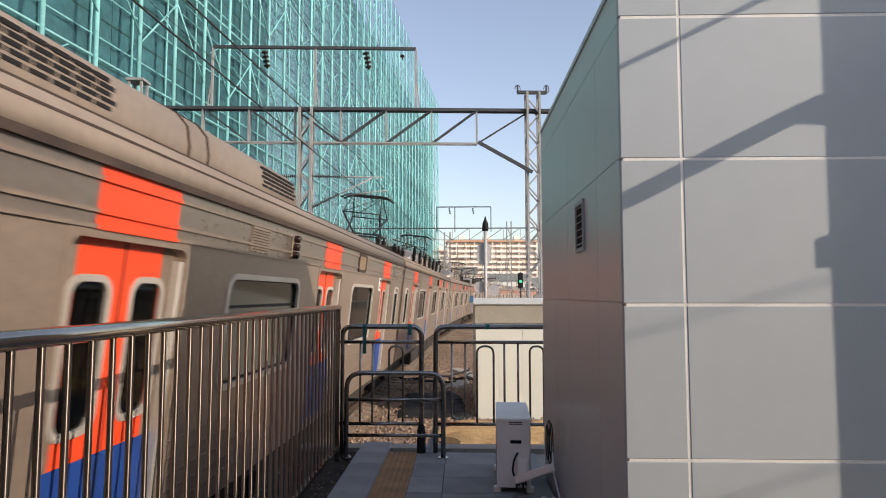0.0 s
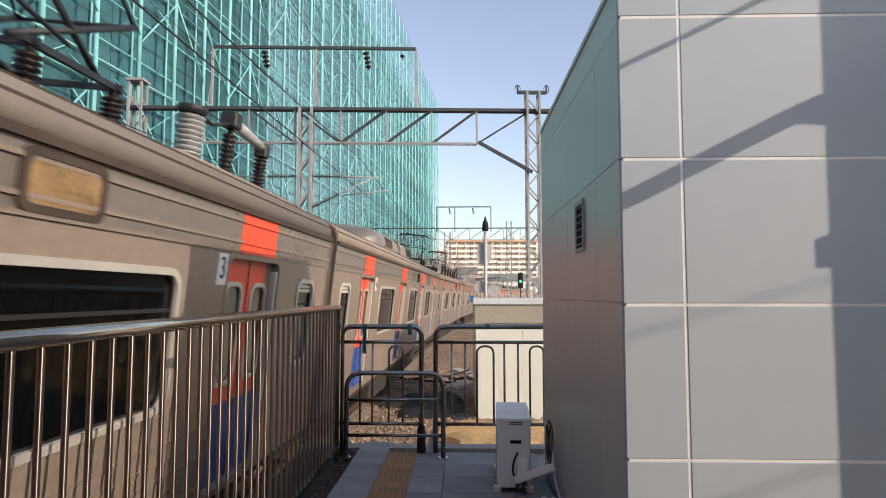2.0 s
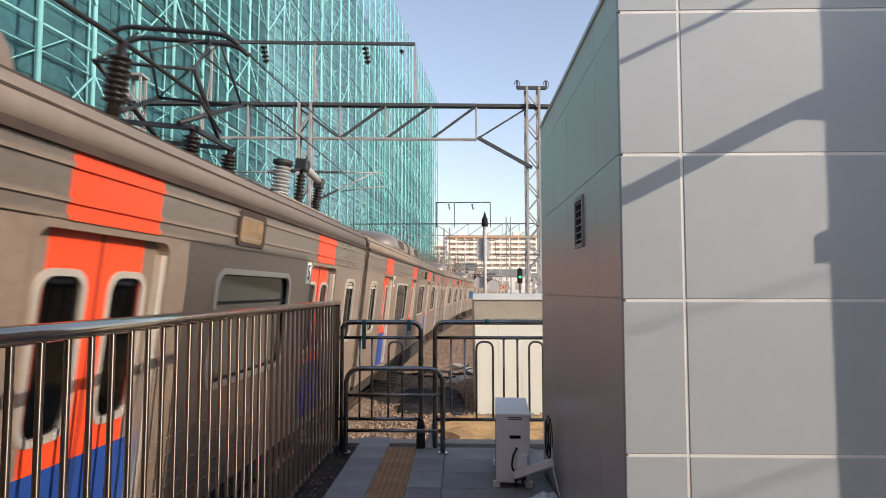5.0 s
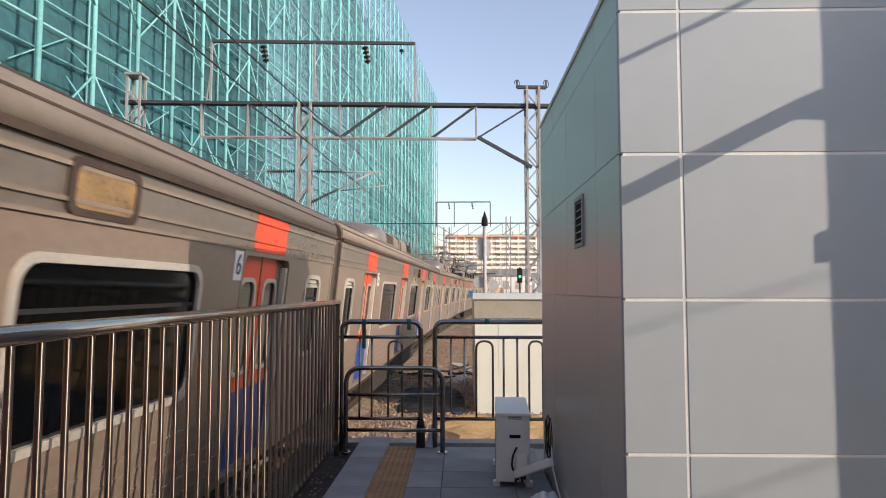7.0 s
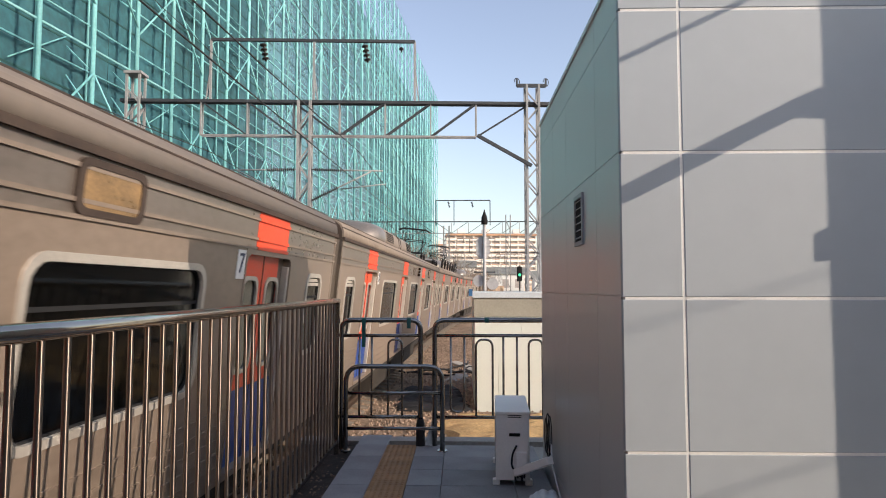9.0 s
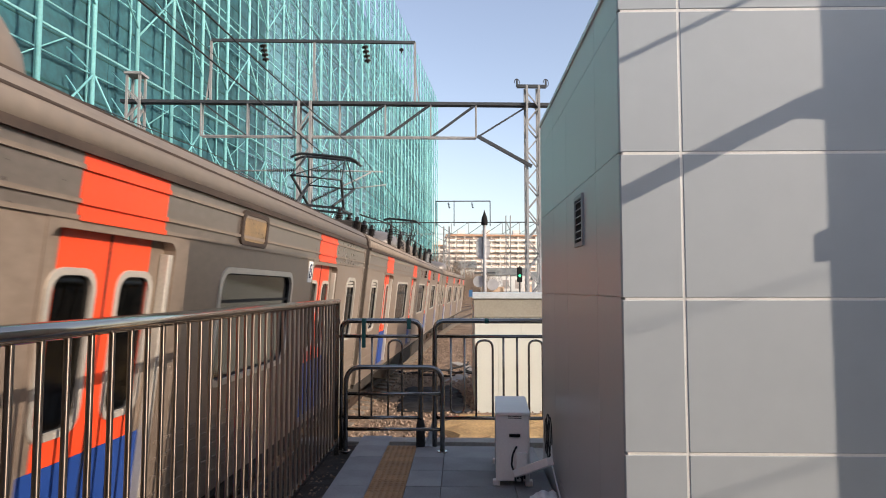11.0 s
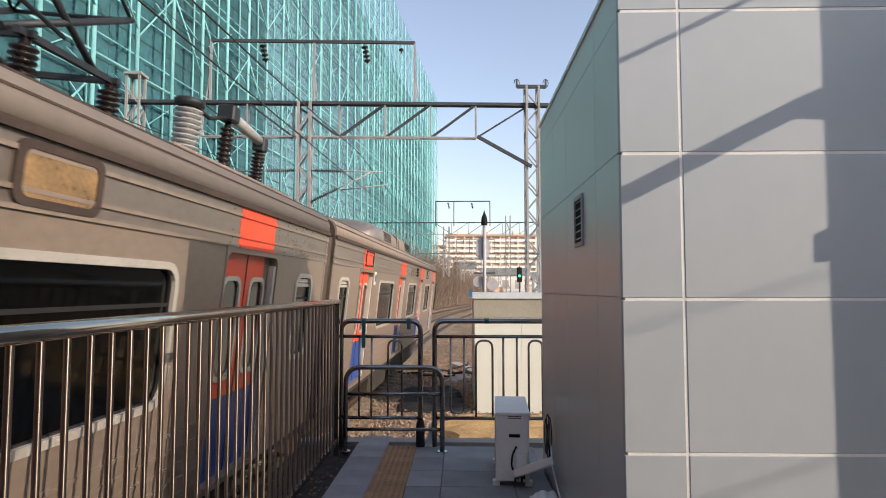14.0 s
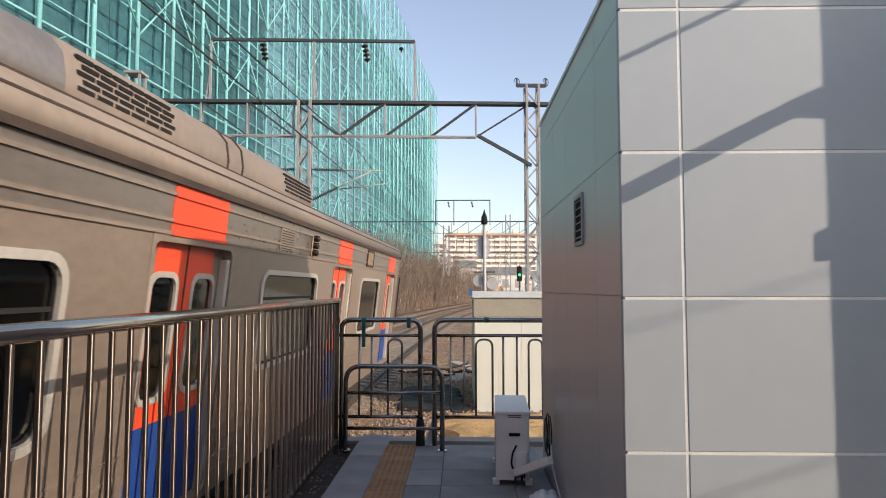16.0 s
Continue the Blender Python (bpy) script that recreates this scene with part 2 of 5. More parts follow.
def bevelled(bm, w, seg=2):
    bmesh.ops.bevel(bm, geom=bm.edges[:], offset=w, segments=seg, affect="EDGES", profile=0.5)
    return bm


# ---------------------------------------------------------------- the line of the track
RAIL = -1.135
LEAN, OFFSET, BEND_AT, RADIUS = radians(2.18), 3.61, 25.0, 600.0


def track(s, side=0.0):
    """Point at s metres along the near track, side metres to its right, and its heading east of the platform's line."""
    t, nrm = Vector((math.sin(LEAN), math.cos(LEAN), 0)), Vector((math.cos(LEAN), -math.sin(LEAN), 0))
    base = -OFFSET * nrm
    if s <= BEND_AT:
        return base + t * s + nrm * side, LEAN
    a = min((s - BEND_AT), 220.0) / RADIUS
    rest = s - BEND_AT - a * RADIUS
    p = base + t * (BEND_AT + RADIUS * math.sin(a)) + nrm * RADIUS * (1 - math.cos(a))
    h = LEAN + a
    p += Vector((math.sin(h), math.cos(h), 0)) * rest + Vector((math.cos(h), -math.sin(h), 0)) * side
    return p, h


CANT, PIVOT_X, PIVOT_Z = radians(6.2), 1.56, 3.22      # the curve's superelevation, turned about a line along the near body side


def canted(x, z):
    """A point across the track, before and after the track is tilted towards the inside of the curve."""
    x, z, c, s = x - PIVOT_X, z - PIVOT_Z, math.cos(CANT), math.sin(CANT)
    return PIVOT_X + x * c + z * s, PIVOT_Z - x * s + z * c


BED = ((-8.2, -0.45), (-6.4, 0.09), (-5.8, 0.10), (-3.4, -0.13), (-2.1, 0.09), (-1.5, 0.10), (0.9, -0.13), (6.0, -0.17), (7.4, -0.45))


def bed_height(side):
    for (a, za), (b, zb) in zip(BED, BED[1:]):
        if side <= b:
            return za + (zb - za) * (side - a) / (b - a)
    return BED[-1][1]


# ---------------------------------------------------------------- ground and tracks
def ground():
    bm = bmesh.new()
    box(bm, -1500, 1500, 7.08, 2500, RAIL - 0.75, RAIL - 0.45)
    box(bm, -1500, 1500, -900, 7.08, RAIL - 0.75, RAIL - 0.45)
    bmesh.ops.remove_doubles(bm, verts=bm.verts, dist=0.001)
    lone("ground", bm, "earth", "dry brown earth around the railway", "ground", kind="structure")


def ballast_bed():
    bm = bmesh.new()
    rows = []
    for s in list(range(-160, 26, 15)) + list(range(30, 262, 6)):
        rows.append([bm.verts.new(track(s, side)[0] + Vector((0, 0, z))) for side, z in [(a, RAIL + b) for a, b in BED]])
    for a, b in zip(rows, rows[1:]):
        for i in range(len(BED) - 1):
            bm.faces.new([a[i], a[i + 1], b[i + 1], b[i]])
    lone("ballast_bed", bm, "ballast_bed", "rust-stained bed of broken ballast stone", "ballast", kind="structure")
    rng = random.Random(5)
    bm = bmesh.new()
    shapes = []
    for k in range(5):
        t = bmesh.new()
        bmesh.ops.create_icosphere(t, subdivisions=1, radius=1)
        shapes.append(([v.co * rng.uniform(0.7, 1.2) for v in t.verts], [[v.index for v in f.verts] for f in t.faces]))
        t.free()
    verts, faces = [], []
    for i in range(15000):
        y = 7.2 + 34 * rng.random() ** 1.9
        x = rng.uniform(-3.4, 2.6) + 0.02 * y
        r = rng.uniform(0.018, 0.04)
        vs, fs = shapes[i % 5]
        q = Euler((rng.uniform(0, 6), rng.uniform(0, 6), rng.uniform(0, 6))).to_matrix()
        o = Vector((x, y, RAIL + 0.005 + bed_height(x + OFFSET - 0.038 * y) + rng.uniform(-0.01, 0.025)))
        b = len(verts)
        verts += [tuple(o + q @ (v * r)) for v in vs]
        faces += [[b + j for j in f] for f in fs]
    bm.free()
    me = bpy.data.meshes.new("ballast_stones")
    me.from_pydata(verts, [], faces)
    me.materials.append(M["ballast"])
    tagged(new("ballast_stones", me), "loose rust-brown ballast stones between the rails", "stones", kind="stuff")


def rails():
    for name, shift in (("railway_track", 0.0), ("railway_track", -4.3)):
        root = empty(name, "worn steel rails on concrete sleepers in ballast", "railway track", "tracks", "structure")
        for gauge in (-0.755, 0.755):
            bm = bmesh.new()
            prof = ((-0.06, -0.15), (0.06, -0.15), (0.06, -0.135), (0.012, -0.11), (0.012, -0.04), (0.037, -0.035), (0.037, 0), (-0.037, 0), (-0.037, -0.035), (-0.012, -0.04), (-0.012, -0.11), (-0.06, -0.135))
            prev = None
            for s in list(range(-160, 26, 20)) + list(range(30, 245, 5)):
                ring = []
                for px, pz in prof:
                    cx, cz = canted(gauge + px, pz)
                    ring.append(bm.verts.new(track(s, shift + cx)[0] + Vector((0, 0, RAIL + cz))))
                if prev:
                    for i in range(len(prof)):
                        bm.faces.new([prev[i], prev[(i + 1) % len(prof)], ring[(i + 1) % len(prof)], ring[i]])
                prev = ring
            part("rail", bm, "rail", root)
        bm = bmesh.new()
        box(bm, -1.2, 1.2, -0.13, 0.13, -0.26, -0.145)
        me = mesh_of("sleeper", bm, "sleeper")
        for i in range(95):
            s = 6 + i * 0.62
            cx, cz = canted(0, 0)
            p, h = track(s, shift + cx)
            ob = piece("sleeper", me, root, p + Vector((0, 0, RAIL + cz)))
            ob.rotation_euler = (Matrix.Rotation(-h, 4, "Z") @ Matrix.Rotation(CANT, 4, "Y")).to_euler()


def platform():
    root = empty("platform", "concrete platform end paved with blue-grey slabs", "platform", kind="structure")
    bm = bmesh.new()
    box(bm, -1.72, 9.0, -30, 7.05, RAIL - 0.45, -0.064)
    part("platform_base", bm, "concrete", root)
    bm = bmesh.new()
    # soil strip along the fence, uneven
    rng = random.Random(2)
    grid = []
    for j in range(60):
        y = -2 + j * 0.152
        grid.append([bm.verts.new((-1.70 + k * 0.16, y, -0.06 + rng.uniform(0, 0.03))) for k in range(5)])
    for a, b in zip(grid, grid[1:]):
        for k in range(4):
            bm.faces.new([a[k], a[k + 1], b[k + 1], b[k]])
    part("soil_strip", bm, "soil", root)
    slabs = {}
    def paver(x0, x1, y0, y1, material="paver"):
        key = (round(x1 - x0, 3), round(y1 - y0, 3), material)
        if key not in slabs:
            b = bmesh.new()
            w, d = key[0] / 2, key[1] / 2
            box(b, -w + 0.002, w - 0.002, -d + 0.002, d - 0.002, -0.06, 0)
            bmesh.ops.bevel(b, geom=[e for e in b.edges if all(v.co.z > -0.01 for v in e.verts)], offset=0.004, segments=1, affect="EDGES")
            slabs[key] = mesh_of("paving_slab", b, material)
        rr = random.Random(int(x0 * 97 + y0 * 1013))
        piece("paving_slab", slabs[key], root, ((x0 + x1) / 2, (y0 + y1) / 2, rr.uniform(-0.003, 0.003)))
    y = -1.45
    k = 0
    while y < 6.9:
        paver(-1.07, -0.75, y, y + 0.45)
        if y + 0.45 < 7:
            for x0, x1 in ((-0.45, -0.16), (-0.16, 0.44), (0.44, 0.74)):
                paver(x0, x1, y, y + 0.45)
        y += 0.45
    # tactile tiles with bars
    b = bmesh.new()
    box(b, -0.148, 0.148, -0.148, 0.148, -0.06, 0)
    for i in range(6):
        for j in range(6):
            x, y = -0.1225 + i * 0.049, -0.1225 + j * 0.049
            lo = [b.verts.new((x + 0.017 * math.cos(a), y + 0.017 * math.sin(a), 0.0)) for a in [k * math.pi / 3 for k in range(6)]]
            hi = [b.verts.new((x + 0.010 * math.cos(a), y + 0.010 * math.sin(a), 0.006)) for a in [k * math.pi / 3 for k in range(6)]]
            b.faces.new(hi)
            for k in range(6):
                b.faces.new([lo[k], lo[(k + 1) % 6], hi[(k + 1) % 6], hi[k]])
    me = mesh_of("tactile_tile", b, "tactile")
    for i in range(27):
        piece("tactile_tile", me, root, (-0.60, -1.3 + i * 0.3, 0.0), 0)
    # strip of raw kerb at the platform's far edge
    bm = bmesh.new()
    box(bm, -1.72, 9.0, 6.86, 7.07, -0.3, -0.012)
    part("kerb", bm, "concrete", root)


def near_dirt():
    bm = bmesh.new()
    rng = random.Random(9)
    grid = []
    for j in range(24):
        edge = -0.55 + 0.25 * math.sin(j * 0.9)
        grid.append([bm.verts.new((edge + i * 0.3, 7.08 + j * 0.33, RAIL + 0.12 - 0.0095 * j - (0.2 if i == 0 else 0) + rng.uniform(-0.03, 0.03))) for i in range(20)])
    for a, b in zip(grid, grid[1:]):
        for k in range(19):
            bm.faces.new([a[k], a[k + 1], b[k + 1], b[k]])
    lone("dirt_bank", bm, "sand", "sunlit sandy dirt below the platform's end", "dirt", kind="stuff")


# ---------------------------------------------------------------- fences
def platform_fence():
    root = empty("platform_fence", "tall polished stainless steel fence with upright bars", "fence", m=pose(-1.23, 0, 0))
    top = 1.505
    bm = bmesh.new()
    sweep(bm, [(0, -3.0, top - 0.03), (0, 6.42, top - 0.03)], 0.03, 14)
    part("top_rail", bm, "stainless", root, "polished round top rail")
    bm = bmesh.new()
    box(bm, -0.018, 0.018, -3.0, 6.42, 0.08, 0.115)
    part("bottom_rail", bm, "stainless_dull", root)
    b = bmesh.new()
    sweep(b, [(0, 0, 0.1), (0, 0, top - 0.04)], 0.0115, 8, False)
    me = mesh_of("baluster", b, "stainless_bar")
    for i in range(72):
        y = -2.9 + i * 0.1285
        if y < 6.33:
            piece("baluster", me, root, (0, y, 0))
    b = bmesh.new()
    box(b, -0.022, 0.022, -0.022, 0.022, -0.06, top - 0.045)
    me = mesh_of("post", b, "stainless_dull")
    for y in (-2.6, 6.40):
        piece("post", me, root, (-0.045 if y < 6 else 0, y, 0))


def high_barrier(x0, x1, y, hoops, bars, label):
    root = empty("pipe_barrier", label, "barrier", "pipe barriers", m=pose(0, y, 0))
    h = 1.30
    bm = bmesh.new()
    sweep(bm, bend([(x0, 0, -0.05), (x0, 0, h - 0.026), (x1, 0, h - 0.026), (x1, 0, -0.05)], 0.11, 7), 0.026, 12)
    part("outer_frame", bm, "stainless_dull", root)
    for z in (1.116, 0.288):
        bm = bmesh.new()
        sweep(bm, [(x0, 0, z), (x1, 0, z)], 0.018, 10)
        part("cross_rail", bm, "stainless_dull", root)
    for x in bars:
        bm = bmesh.new()
        sweep(bm, [(x, 0, 0.285), (x, 0, 1.116)], 0.011, 8)
        part("bar", bm, "stainless_dull", root)
    for a, b, low in hoops:
        bm = bmesh.new()
        if low:
            sweep(bm, bend([(a, 0, 1.116), (a, 0, 0.34), (b, 0, 0.34), (b, 0, 1.116)], (b - a) * 0.48, 6), 0.011, 8)
        else:
            sweep(bm, bend([(a, 0, 0.285), (a, 0, 1.075), (b, 0, 1.075), (b, 0, 0.285)], (b - a) * 0.48, 6), 0.011, 8)
        part("hoop", bm, "stainless_dull", root)
    return root


def low_barrier():
    root = empty("low_barrier", "low stainless pipe barrier with rounded corners", "barrier", "pipe barriers", m=pose(0, 6.40, 0))
    x0, x1, h = -1.14, -0.18, 0.85
    bm = bmesh.new()
    sweep(bm, bend([(x0, 0, -0.02), (x0, 0, h - 0.024), (x1, 0, h - 0.024), (x1, 0, -0.02)], 0.16, 8), 0.024, 12)
    part("outer_frame", bm, "stainless_dull", root)
    for z in (0.564, 0.218):
        bm = bmesh.new()
        sweep(bm, [(x0, 0, z), (x1, 0, z)], 0.017, 10)
        part("cross_rail", bm, "stainless_dull", root)
    for x in (x0, x1):
        bm = bmesh.new()
        sweep(bm, [(x, 0, -0.005), (x, 0, 0.012)], 0.05, 14)
        part("foot_plate", bm, "stainless_dull", root)


def sleeves(root, x, k=1.0):
    bm = bmesh.new()
    sweep(bm, [(x, 0, -0.05), (x, 0, 0.02), (x, 0, 0.20 * k), (x, 0, 0.25 * k)], [0.045 * k, 0.042 * k, 0.04 * k, 0.03], 12)
    part("base_sleeve", bm, "rubber", root, "black rubber sleeve at the post's foot")


def rubble():
    rng = random.Random(12)
    verts, faces = [], []
    for i in range(900):
        x, y, r = rng.uniform(-1.66, -1.09), rng.uniform(1.0, 6.8), rng.uniform(0.004, 0.015)
        b = len(verts)
        for dx, dy, dz in ((-1, -1, 0), (1, -0.8, 0), (0.9, 1, 0), (-0.8, 1, 0), (-0.5, -0.4, 0.8), (0.5, -0.3, 0.9), (0.4, 0.5, 0.7), (-0.4, 0.5, 0.8)):
            verts.append((x + r * dx * rng.uniform(0.7, 1.3), y + r * dy * rng.uniform(0.7, 1.3), -0.045 + r * dz * rng.uniform(0.6, 1.3)))
        for q in ((4, 5, 6, 7), (0, 1, 5, 4), (1, 2, 6, 5), (2, 3, 7, 6), (3, 0, 4, 7)):
            faces.append([b + k for k in q])
    me = bpy.data.meshes.new("rubble")
    me.from_pydata(verts, [], faces)
    me.materials.append(M["ballast"])
    tagged(new("rubble", me), "small rubble and litter along the fence foot", "rubble", kind="stuff")


def far_mast():
    root = empty("catenary_mast", "slim dark catenary mast beside the far track", "mast", m=pose(-0.95, 108, RAIL))
    bm = bmesh.new()
    for dx in (-0.14, 0.14):
        beam(bm, (dx, 0, -0.4), (dx, 0, 8.2), 0.08)
    part("leg", bm, "galv", root)
    bm = bmesh.new()
    for i in range(14):
        beam(bm, (-0.14, 0, i * 0.58), (0.14, 0, i * 0.58 + 0.4), 0.05)
    part("lacing", bm, "galv", root)
    bm = bmesh.new()
    beam(bm, (0, 0, 5.6), (3.2, 0, 7.2), 0.08)
    beam(bm, (0, 0, 7.0), (3.2, 0, 7.2), 0.06)
    part("cantilever", bm, "galv", root)


def tapes(root, xs, y):
    for x, z0 in xs:
        bm = bmesh.new()
        sweep(bm, [(x - 0.022, 0, 1.274), (x + 0.022, 0, 1.274)], 0.0275, 12)
        if z0:
            box(bm, x - 0.02, x + 0.02, -0.03, -0.027, z0, 1.275)
        part("tape", bm, "tape", root, "dark green tape wound round the pipe")


# ---------------------------------------------------------------- clad building
def clad_building():
    """Small station building; origin at its near left corner."""
    root = empty("station_building", "small flat-roofed building clad in grey aluminium panels", "building", m=pose(0.755, 3.0, 0))
    W, D, H = 3.6, 2.96, 3.12
    bm = bmesh.new()
    box(bm, 0.012, W, 0.0035, D - 0.03, -0.06, H - 0.03)
    part("core", bm, "seam", root, "white sealant in the joints")
    xs = [0.0, 0.285, 1.30, 2.32, W]
    zs = [-0.06, 0.145, 0.848, 1.555, 2.24, 2.93, H]
    g = 0.0065
    for a, b in zip(xs, xs[1:]):
        for c, d in zip(zs, zs[1:]):
            bm = bmesh.new()
            box(bm, a + (g if a else 0.0), b - g, 0.0, 0.028, c + g, d - g)
            bmesh.ops.bevel(bm, geom=[e for e in bm.edges if all(v.co.y < 0.001 for v in e.verts)], offset=0.003, segments=1, affect="EDGES")
            part("front_panel", bm, "clad", root)
    ys = [0.03, 0.55, 1.54, 2.17, D]
    zs = [-0.06, 0.145, 1.565, 2.25, 2.91, H]
    for a, b in zip(ys, ys[1:]):
        for c, d in zip(zs, zs[1:]):
            bm = bmesh.new()
            g2 = 0.002
            box(bm, 0.0, 0.028, a + g2, b - g2, c + g2, d - g2)
            part("side_panel", bm, "clad_side", root)
    bm = bmesh.new()
    box(bm, -0.01, W + 0.01, 0.0, D, H, H + 0.03)
    part("roof_cap", bm, "clad_side", root)
    # vent louver in the side
    frame_bm = bmesh.new()
    y0, y1, z0, z1 = 0.90, 1.17, 1.87, 2.19
    collar(frame_bm, [(y1 - .025, z0 + .025), (y1 - .025, z1 - .025), (y0 + .025, z1 - .025), (y0 + .025, z0 + .025)], [(y1, z0), (y1, z1), (y0, z1), (y0, z0)], -0.014, 0.0)
    vent = part("vent", frame_bm, "louver", root, "grey louvred vent in a metal frame")
    bm = bmesh.new()
    box(bm, -0.004, -0.001, y0 + .02, y1 - .02, z0 + .02, z1 - .02)
    part("vent_void", bm, "dark", vent)
    for i in range(6):
        z = z0 + 0.05 + i * 0.046
        bm = bmesh.new()
        box(bm, -0.022, 0.022, y0 + .026, y1 - .026, -0.002, 0.002, Matrix.Translation((-0.008, 0, z)) @ pose(0, 0, 0, 0, -40, 0) @ Matrix.Diagonal((0.45, 1, 1, 1)))
        part("slat", bm, "louver", vent)


def surroundings():
    """Unseen plain walls and canopy, added beside and behind the viewer to cut sky and bounce light."""
    bm = bmesh.new()
    box(bm, 3.2, 3.5, -60, 1.0, -0.064, 2.65)
    lone("shade_wall_east", bm, "concrete", "unseen plain concrete wall added to shade floor and lower train", "wall", kind="structure")
    bm = bmesh.new()
    box(bm, -1.4, 3.1, -60, -0.6, 3.2, 3.4)
    lone("sky_block_canopy", bm, "galv_light", "unseen plain grey canopy added to block sky light", "canopy", kind="structure")
    bm = bmesh.new()
    box(bm, -1.4, 3.2, -60, -59.7, -0.064, 3.2)
    lone("wall_south", bm, "concrete", "plain concrete wall closing the platform", "wall", kind="structure")


def blocks_around():
    """Plain masses added round the station, out of view, to block low sky glow."""
    bm = bmesh.new()
    box(bm, 40.0, 52.0, -70.0, 55.0, RAIL - 0.5, 12.5)
    lone("sky_block_east", bm, "concrete", "unseen plain concrete block added to cut eastern sky glow", "wall", kind="structure")
    bm = bmesh.new()
    box(bm, -45.0, 39.0, -75.0, -62.0, RAIL - 0.5, 17.0)
    lone("sky_block_south", bm, "concrete", "unseen plain concrete block added to cut southern sky glow", "wall", kind="structure")


def canopy_post():
    # stands out of view; each part is shaped to cast a shadow on the cladding
    root = empty("canopy_post", "unseen post with bracket arm and pipe, shaped for the cladding's shadows", "post", m=pose(3.2, 2.2, 0))
    bm = bmesh.new()
    box(bm, 0.0, 0.9, 0.0, 0.5, -0.06, 3.75)
    part("post_shaft", bm, "clad", root)
    bm = bmesh.new()
    beam(bm, (0.05, 0.04, 3.10), (-0.16, 0.04, 3.115), 0.075)
    beam(bm, (-0.14, 0.04, 3.125), (-1.05, 0.04, 2.665), 0.075)
    part("bracket_arm", bm, "galv", root)
    bm = bmesh.new()
    box(bm, -0.07, 0.02, 0.0, 0.1, 2.40, 2.53)
    part("junction_box", bm, "galv", root)
    bm = bmesh.new()
    sweep(bm, [(0.1, 0.05, 3.78), (-0.37, 0.05, 3.64), (-1.1, 0.05, 3.29)], 0.013, 8)
    part("tie_rod", bm, "galv", root)


# ---------------------------------------------------------------- things on the platform
def air_conditioner():
    """Seen from its end; origin at the base of its near left corner."""
    root = empty("air_conditioner", "off-white outdoor air conditioner unit beside the building", "air conditioner", m=pose(0.285, 5.30, 0.0, 0, 0, -3))
    w, d, h = 0.275, 0.80, 0.59
    bm = bmesh.new()
    box(bm, 0, w, 0, d, 0.045, h)
    bevelled(bm, 0.012, 2)
    part("casing", bm, "ac", root)
    bm = bmesh.new()
    box(bm, -0.006, w + 0.006, -0.006, d + 0.006, h - 0.018, h + 0.008)
    bevelled(bm, 0.006, 2)
    part("lid", bm, "ac", root)
    for y in (0.06, d - 0.1):
        bm = bmesh.new()
        box(bm, -0.025, 0.035, y - 0.03, y + 0.03, -0.002, 0.045)
        box(bm, w - 0.035, w + 0.025, y - 0.03, y + 0.03, -0.002, 0.045)
        bevelled(bm, 0.006, 1)
        part("foot", bm, "ac", root)
    # grip is a proud near-black bar; the recess's shade is its colour
    bm = bmesh.new()
    box(bm, 0.11, 0.20, -0.006, 0.01, 0.40, 0.425)
    part("grip", bm, "dark", root, "hand grip as a dark bar, recess shade in its colour")
    for z, a, b in ((0.43, 0.10, 0.21), (0.445, 0.10, 0.21)):
        bm = bmesh.new()
        box(bm, a, b, -0.004, 0.004, z + 0.12, z + 0.125)
        part("label_bar", bm, "dark", root)
    bm = bmesh.new()
    box(bm, 0.165, w - 0.02, -0.035, 0.005, 0.10, 0.28)
    bevelled(bm, 0.008, 2)
    part("valve_cover", bm, "ac", root)
    bm = bmesh.new()
    sweep(bm, bend([(0.17, -0.012, 0.33), (0.135, -0.04, 0.27), (0.125, -0.05, 0.18), (0.17, -0.05, 0.11), (0.21, -0.04, 0.09)], 0.03, 4), 0.008, 8)
    part("hose", bm, "rubber", root, "black hose")
    bm = bmesh.new()
    for i in range(5):
        box(bm, 0.15 + i * 0.018, 0.165 + i * 0.018, -0.05, -0.01, 0.06 + 0.02 * (i % 3), 0.12 + 0.01 * (i % 2))
    part("valves", bm, "rubber", root)
    bm = bmesh.new()
    beam(bm, (0.165, -0.05, 0.125), (0.405, -0.41, 0.32), 0.06, 0.06)
    bevelled(bm, 0.008, 2)
    part("pipe_duct", bm, "ac", root, "white plastic pipe duct running to the wall")
    bm = bmesh.new()
    for i in range(11):
        y = 0.09 + i * 0.062
        box(bm, -0.006, 0.0, y, y + 0.035, 0.12, 0.56)
    part("fin_guard", bm, "louver", root)


